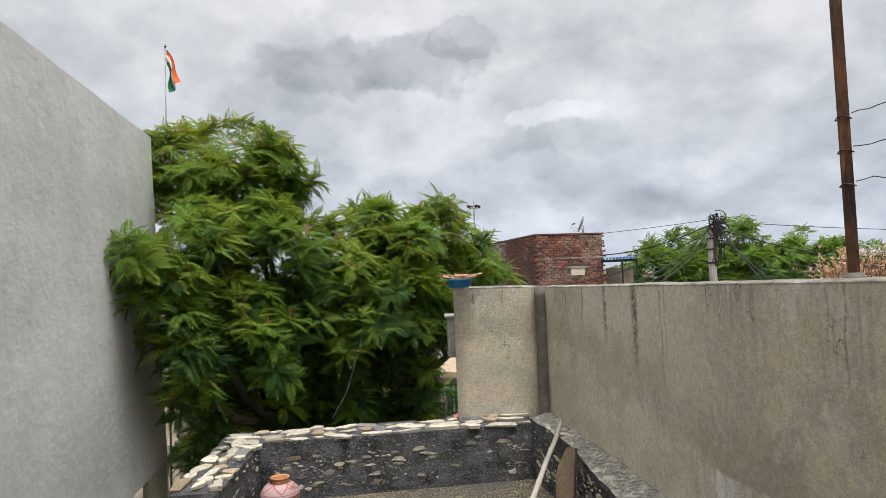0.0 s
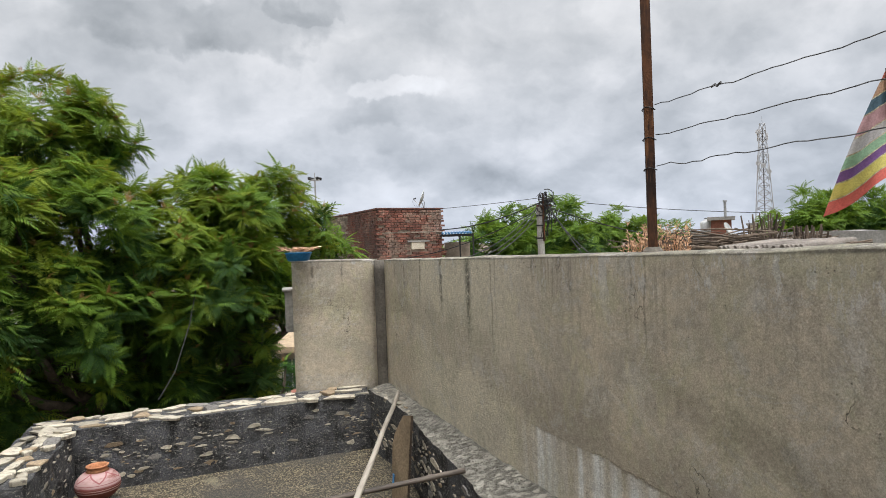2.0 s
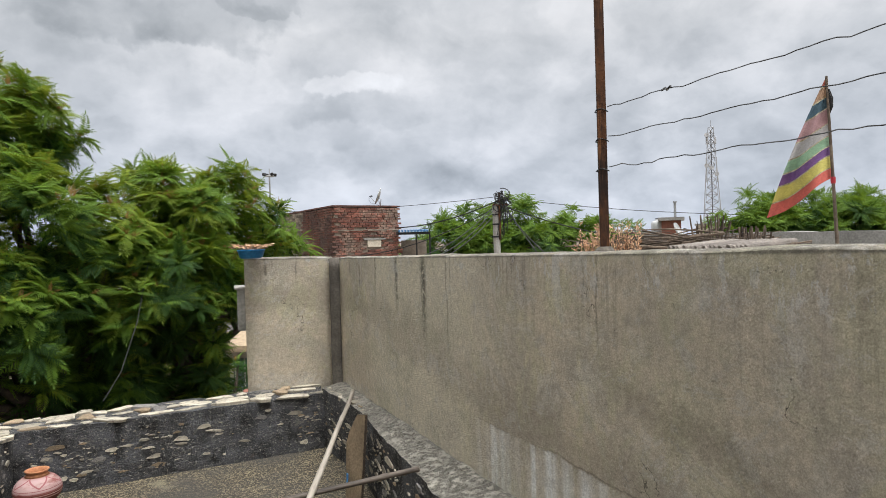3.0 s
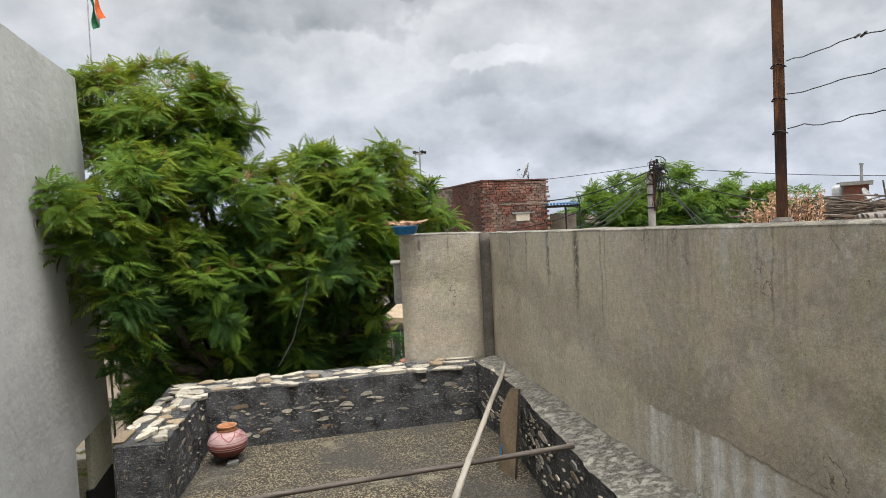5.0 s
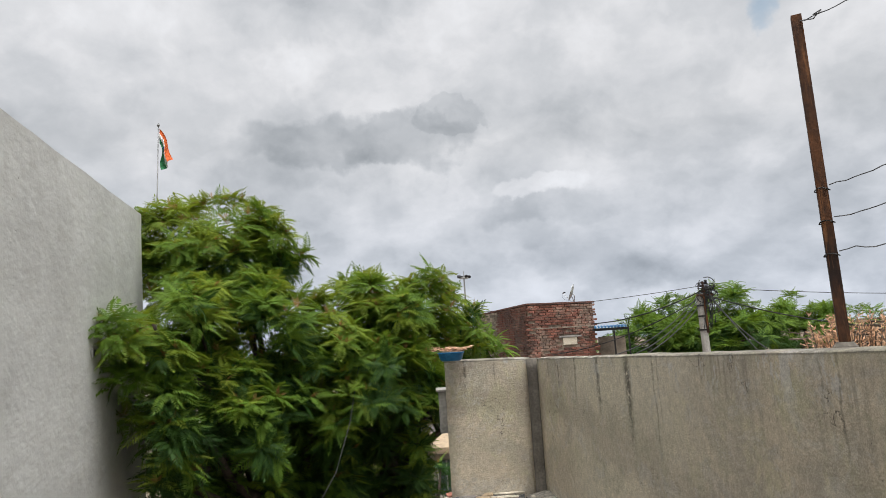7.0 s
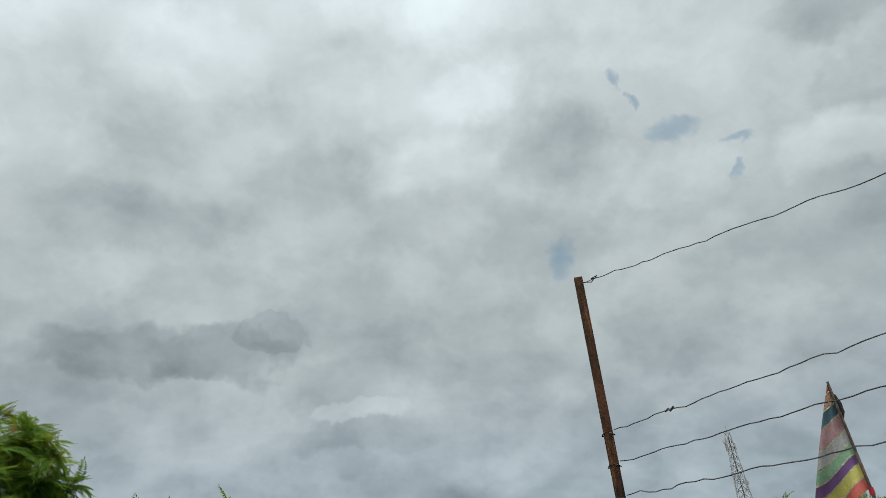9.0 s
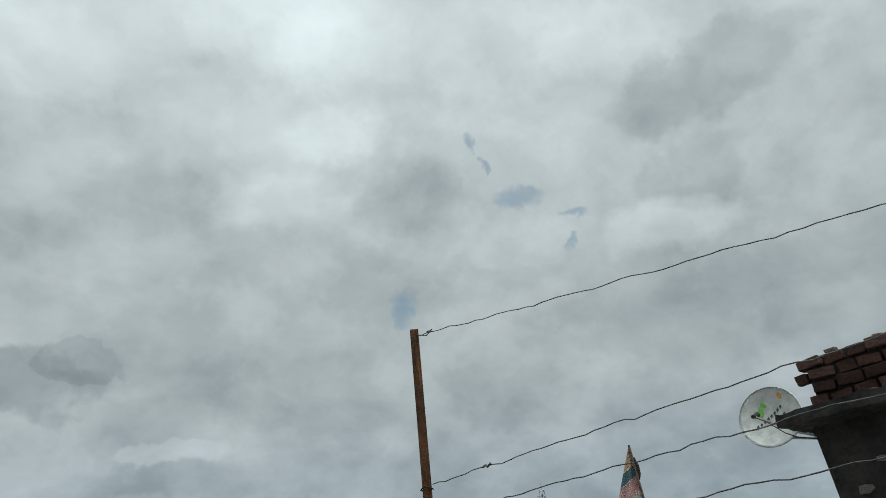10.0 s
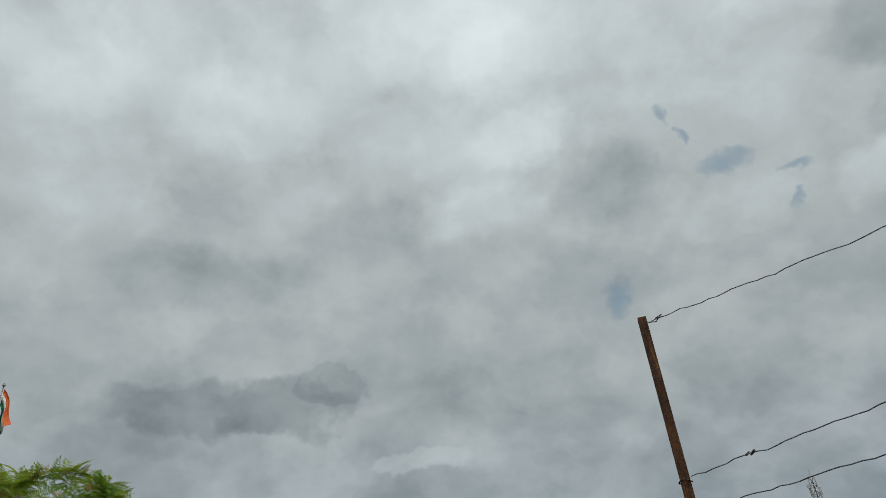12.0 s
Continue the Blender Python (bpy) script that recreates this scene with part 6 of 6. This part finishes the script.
# ---- utility pole and its wires ----
def utility_pole():
    p = heading(22.7, 0) * 18.0
    u = empty("utility_pole", p.x, p.y, GROUND)
    top = EYE + 18 * math.tan(radians(3.1)) - GROUND
    part("shaft", tubed([(0.10, 0, 0), (0.0, 0, top)], [0.14, 0.085], 10), worn("pale_cement", (0.42, 0.40, 0.36), (0.32, 0.30, 0.27), 3, 0.9, 0.4, 40), u, "pale concrete shaft")
    for z in (0.28, 0.55, 0.9):
        part("steel_band", tubed([(0.005, 0, top - z), (0.005, 0, top - z - 0.04)], 0.105, 10), BLACK, u)
    part("cross_arm", boxed(-0.12, 0.34, -0.13, -0.09, top - 0.06, top - 0.01), RUST, u)
    part("cross_arm", boxed(0.05, 0.10, -0.13, -0.09, top - 1.0, top + 0.30), RUST, u)
    part("insulator", lathe([(0.03, top + 0.24), (0.05, top + 0.27), (0.03, top + 0.3), (0.045, top + 0.33), (0.02, top + 0.36)], 10, centre=(0.16, -0.1, 0)), BLACK, u)
    rng = random.Random(40)
    for i in range(26):
        c = Vector((rng.uniform(0.0, 0.34), rng.uniform(-0.2, 0.0), top + rng.uniform(-0.25, 0.28)))
        r = rng.uniform(0.06, 0.2)
        sq = rng.uniform(0.5, 1.4)
        pts = [c + Vector((r * math.cos(t), rng.uniform(-0.02, 0.02), r * sq * math.sin(t))) for t in (5.2 * k / 9 + i for k in range(10))]
        part("cable_loop", tubed(pts, rng.uniform(0.008, 0.014), 4), CABLE, u)
    for i in range(9):
        x = rng.uniform(0.08, 0.3)
        pts = [Vector((x, -0.1, top + 0.2)), Vector((x + rng.uniform(-0.1, 0.1), -0.15, top - 0.3)), Vector((x + rng.uniform(-0.15, 0.15), -0.1, top - rng.uniform(0.6, 1.0)))]
        part("hanging_cable", tubed(pts, 0.009, 4), CABLE, u)
    return tagged(u, "concrete electricity pole with a tangle of black cables", "utility pole"), Vector((p.x, p.y, top + GROUND))


UTILITY, HEAD = utility_pole()


def span(a, b, sag, r, label="slack black overhead cable"):
    a, b = Vector(a), Vector(b)
    pts = [a.lerp(b, t) - Vector((0, 0, sag * 4 * t * (1 - t))) for t in (i / 24 for i in range(25))]
    return tagged(part("overhead_cable", tubed(pts, r, 5), CABLE), label, "cable", "overhead cables")


def far_point(az, el, far):
    p = heading(az, 0) * far
    return (p.x, p.y, EYE + far * math.tan(radians(el)))


span(HEAD + Vector((0.1, 0, 0.1)), far_point(14.0, 1.25, 20.3), 0.16, 0.017)
span(HEAD + Vector((0.1, 0, -0.05)), far_point(10.2, -1.2, 19.5), 0.25, 0.013)
span(HEAD + Vector((0.0, 0, 0.0)), far_point(15.0, -1.6, 14.0), 0.25, 0.012)
span(HEAD + Vector((0.0, 0, -0.1)), far_point(16.2, -1.8, 14.0), 0.22, 0.012)
span(HEAD + Vector((0.05, 0, -0.2)), far_point(17.3, -1.9, 14.0), 0.15, 0.012)
span(HEAD + Vector((0.2, 0, 0.0)), far_point(27.2, -1.6, 16.0), 0.1, 0.013)
span(HEAD + Vector((0.2, 0, 0.1)), far_point(26.6, -1.8, 16.0), 0.05, 0.013)
span(HEAD + Vector((0.2, 0, -0.05)), far_point(40.0, -0.6, 24.0), 0.35, 0.015)
span(far_point(4.0, 2.9, 48), far_point(22.7, 3.75, 45), 0.2, 0.02, "long thin overhead line across the sky")
span(far_point(22.7, 3.75, 45), far_point(46.5, 1.2, 41), 0.3, 0.02, "long thin overhead line across the sky")

# ---- lattice mast ----
def mast():
    p = heading(40.75, 0) * 160
    m = empty("lattice_mast", p.x, p.y, GROUND, -40.75)
    top = EYE + 160 * math.tan(radians(8.6)) - GROUND
    grey = worn("galvanised_lattice", (0.42, 0.42, 0.42), (0.32, 0.32, 0.33), 1, 0.6, 0.1, 10, metal=0.2)

    def half(z):
        u = z / top
        return 2.4 - 2.55 * u if u < 0.65 else 0.7425 - 0.55 * (u - 0.65)

    for sx in (-1, 1):
        for sy in (-1, 1):
            part("leg", tubed([(sx * half(0), sy * half(0), 0), (sx * half(top), sy * half(top), top)], 0.09, 5), grey, m)
    n = 17
    for i in range(n):
        z0, z1 = top * i / n, top * (i + 1) / n
        h0, h1 = half(z0), half(z1)
        bm = bmesh.new()
        for k in range(4):
            c = [(-1, -1), (1, -1), (1, 1), (-1, 1)]
            a, b = c[k], c[(k + 1) % 4]
            tube(bm, [(a[0] * h0, a[1] * h0, z0), (b[0] * h1, b[1] * h1, z1)], 0.045, 4)
            tube(bm, [(b[0] * h0, b[1] * h0, z0), (a[0] * h1, a[1] * h1, z1)], 0.045, 4)
            tube(bm, [(a[0] * h1, a[1] * h1, z1), (b[0] * h1, b[1] * h1, z1)], 0.045, 4)
        part("bracing", bm, grey, m)
    part("cable_run", boxed(-0.12, 0.12, -0.1, 0.1, 0, top * 0.97), worn("dark_cable_run", (0.16, 0.155, 0.16), (0.11, 0.11, 0.115), 1, 0.7, 0.1, 10), m)
    rng = random.Random(2)
    white = worn("antenna_housing", (0.55, 0.55, 0.55), (0.45, 0.45, 0.45), 1, 0.6, 0.1, 10)
    for z in (0.985, 0.90, 0.74, 0.66, 0.60):
        for sx in (-1, 1):
            if rng.random() < 0.85:
                h = half(top * z)
                part("panel_antenna", boxed(sx * (h + 0.35) - 0.16, sx * (h + 0.35) + 0.16, -0.2, 0.1, top * z - 0.9, top * z + 0.7, 0.05), white, m)
                part("antenna_arm", boxed(min(sx * h, sx * (h + 0.4)), max(sx * h, sx * (h + 0.4)), -0.05, 0.0, top * z - 0.05, top * z + 0.05), grey, m)
    for z, sx in ((0.94, -1), (0.70, -1), (0.63, 1), (0.68, 0)):
        h = half(top * z)
        part("drum_antenna", tubed([(sx * (h + 0.3), -0.2, top * z), (sx * (h + 0.3), -0.7, top * z)], 0.5, 14), white, m)
    part("spike", tubed([(0, 0, top), (0, 0, top + 1.6)], 0.05, 5), grey, m)
    return tagged(m, "tall grey lattice telephone mast with panel antennas", "mast")


mast()


# ---- mast lamp, chimney, tank and far houses ----
def lamp_mast():
    p = far_point(3.05, 0, 45)
    m = empty("lamp_mast", p[0], p[1], GROUND)
    top = EYE + 45 * math.tan(radians(6.15)) - GROUND
    part("shaft", tubed([(0, 0, 0), (0, 0, top)], [0.10, 0.05], 8), STEEL, m)
    part("ring", tubed([(0.30 * math.cos(t), 0.30 * math.sin(t), top - 0.15) for t in (2 * math.pi * k / 12 for k in range(13))], 0.035, 5), STEEL, m)
    for k in range(4):
        t = 0.4 + math.pi / 2 * k
        part("spoke", tubed([(0, 0, top - 0.15), (0.34 * math.cos(t), 0.34 * math.sin(t), top - 0.12)], 0.03, 5), STEEL, m)
        part("floodlight", boxed(-0.12, 0.12, -0.07, 0.07, -0.09, 0.09, 0.02), BLACK, m).matrix_basis = pose(0.38 * math.cos(t), 0.38 * math.sin(t), top - 0.05, 30, 0, math.degrees(t))
    part("finial", tubed([(0, 0, top), (0, 0, top + 0.35)], 0.03, 5), STEEL, m)
    return tagged(m, "distant high mast with four floodlights", "lamp mast")


lamp_mast()


def far_house(az0, az1, far, top_el, deep, material, label, windows=0):
    a, b = Vector(far_point(az0, 0, far)), Vector(far_point(az1, 0, far))
    wide = (b - a).xy.length
    h = empty("house", a.x, a.y, GROUND, math.degrees(math.atan2(b.y - a.y, b.x - a.x)))
    top = EYE + far * math.tan(radians(top_el)) - GROUND
    part("wall", rough_prism([(0, 0), (wide, 0), (wide, deep), (0, deep)], 0, top - 0.15, 1.0, 0.01), material, h)
    part("roof", rough_prism([(-0.15, -0.15), (wide + 0.15, -0.15), (wide + 0.15, deep), (-0.15, deep)], top - 0.149, top, 1.0, 0.01), SLAB, h)
    for i in range(windows):
        x = wide * (i + 0.5) / windows
        w = part("window", boxed(x - 0.4, x + 0.4, -0.04, 0.05, top - 1.6, top - 0.6), BLACK, h)
        part("sill", boxed(x - 0.5, x + 0.5, -0.12, -0.041, top - 1.68, top - 1.6), SLAB, w)
    return tagged(h, label, "house")


far_house(36.75, 38.3, 31.5, 1.4, 1.2, BRICK, "small bare brick stair head in the distance")
far_house(39.5, 42.2, 60, 0.8, 4, CREAM, "pale distant village house", 2)
far_house(50.6, 56.0, 60, 1.9, 6, BRICK, "brick village house in the distance", 3)
far_house(33.5, 37.0, 75, 0.3, 6, CREAM, "low pale village house in the distance", 3)
far_house(-2.0, 2.6, 30, -1.5, 5, SLAB, "low grey house beyond the trees", 2)
far_house(15.0, 27.0, 38, -0.9, 6, SLAB, "flat-roofed grey house beyond the neem tree", 4)

t = empty("water_tank", *far_point(36.55, 0, 33)[:2], GROUND)
part("stand", boxed(-0.5, 0.5, -0.5, 0.5, 0, 4.9), SLAB, t)
part("barrel", lathe([(0.34, 4.901), (0.36, 5.0), (0.36, 5.38), (0.32, 5.47), (0.16, 5.55), (0.16, 5.60)], 20), worn("white_tank_plastic", (0.62, 0.62, 0.60), (0.52, 0.52, 0.50), 3, 0.6, 0.1, 30), t, "white plastic barrel", smooth=True)
part("cap", tubed([(0, 0, 5.601), (0, 0, 5.63)], 0.17, 14), BLACK, t)
tagged(t, "white plastic water tank on a concrete stand", "water tank")
c = empty("flue_pipe", *far_point(37.85, 0, 33)[:2], GROUND)
part("pipe", tubed([(0, 0, 0), (0, 0, EYE + 33 * math.tan(radians(2.6)) - GROUND)], 0.06, 8), STEEL, c)
part("cowl", tubed([(0, 0, EYE + 33 * math.tan(radians(2.6)) - GROUND), (0, 0, EYE + 33 * math.tan(radians(2.72)) - GROUND)], 0.085, 8), STEEL, c)
tagged(c, "thin grey steel flue pipe", "flue")
fx = far_point(38.0, 0.0, 7.4)
satellite_dish("satellite_dish", (fx[0], fx[1], EYE + 0.02), 145, 25, 0.16, (fx[0], fx[1] + 0.05, 0.9), "small white satellite dish among the firewood")

# ---- the lane seen in the gap between tree and wall ----
hut = empty("hut", 0.9, 15.0, GROUND, -4)
part("wall", rough_prism([(-2.0, 0), (1.6, 0), (1.6, 2), (-2.0, 2)], 0, 2.55, 0.4, 0.01), LIME, hut)
part("roof", rough_prism([(-2.2, -0.4), (1.8, -0.4), (1.8, 2.2), (-2.2, 2.2)], 2.551, 2.68, 0.3, 0.02), STONE_BROWN, hut)
part("shutter", boxed(-1.0, -0.35, -0.05, -0.001, 1.55, 2.35, 0.01), worn("grey_green_paint", (0.14, 0.19, 0.18), (0.10, 0.14, 0.135), 3, 0.7, 0.3, 40), hut, "grey-green painted shutter")
for i in range(4):
    part("bar", boxed(-0.98 + 0.2 * i, -0.95 + 0.2 * i, -0.075, -0.051, 1.55, 2.35), LIME, hut)
tagged(hut, "low whitewashed hut with a grey-green shutter in the lane", "hut")
low = tagged(part("wall_7", rough_prism([(-1.2, 9.9), (1.6, 9.9), (1.6, 12.2), (-1.2, 12.2)], GROUND, -0.98, 0.4, 0.02), JOINT), "low mud-plastered yard block in the lane", "yard block", kind="structure")
rubble = empty("brick_heap", 0.32, 10.6, -0.98)
rng = random.Random(77)
me = mesh_of(boxed(-0.11, 0.11, -0.05, 0.05, -0.035, 0.035, 0.006), BRICK)
for i in range(70):
    h = rng.random()
    piece("brick", me, rubble, pose(rng.gauss(0, 0.40) * (1 - h * 0.6), rng.gauss(0, 0.30), 0.03 + h * 0.22, rng.uniform(-20, 20), rng.uniform(-20, 20), rng.uniform(0, 180)))
part("core", rough_prism([(-0.6, -0.4), (0.6, -0.4), (0.4, 0.4), (-0.4, 0.4)], -0.02, 0.14, 0.2, 0.04), BRICK_DARK, rubble)
tagged(rubble, "heap of red bricks on the low yard block", "brick heap")
shr = empty("shrub", -0.1, 11.4, -0.98)
part("stems", tubed([(0, 0, 0), (0.05, 0, 0.3), (0.1, 0.1, 0.6)], [0.05, 0.03, 0.01], 6), BARK, shr)
crown("leaves", [(0, 0, 0.3, 0.45, 0.30), (0.45, 0.1, 0.22, 0.32, 0.22), (-0.6, 0.1, 0.4, 0.6, 0.5)], 16, 0.22, shr, 91, None, 0.2, FRONDS, "", 7, (LEAF_DARK, LEAF_YOUNG_LIT, LEAF_NEW, LEAF_MID))
tagged(shr, "green shrub growing beside the brick heap", "shrub")
back = empty("house", -5.2, 12.5, GROUND, 6)
part("wall", rough_prism([(0, 0), (4.2, 0), (4.2, 3), (0, 3)], 0, 3.4, 0.5, 0.012), JOINT, back)
part("roof", rough_prism([(-0.2, -0.3), (4.4, -0.3), (4.4, 3.2), (-0.2, 3.2)], 3.401, 3.55, 0.5, 0.02), SLAB, back)
part("door", boxed(1.6, 2.5, -0.05, -0.001, 0, 2.0, 0.01), PLANK_EDGE, back)
tagged(back, "brown mud-plastered house behind the tree", "house")

# thin cable that hangs by the tree
pts = [Vector((-1.02, 5.62, 0.45)), Vector((-0.93, 5.9, 0.62)), Vector((-0.85, 6.3, 0.98)), Vector((-0.80, 6.8, 1.5))]
line = [pts[0].lerp(pts[1], k / 4) for k in range(4)] + [pts[1].lerp(pts[2], k / 4) for k in range(4)] + [pts[2].lerp(pts[3], k / 4) for k in range(5)]
tagged(part("hanging_wire", tubed(line, 0.004, 5), CABLE), "thin dark cable hanging from the tree to the stone wall", "cable")
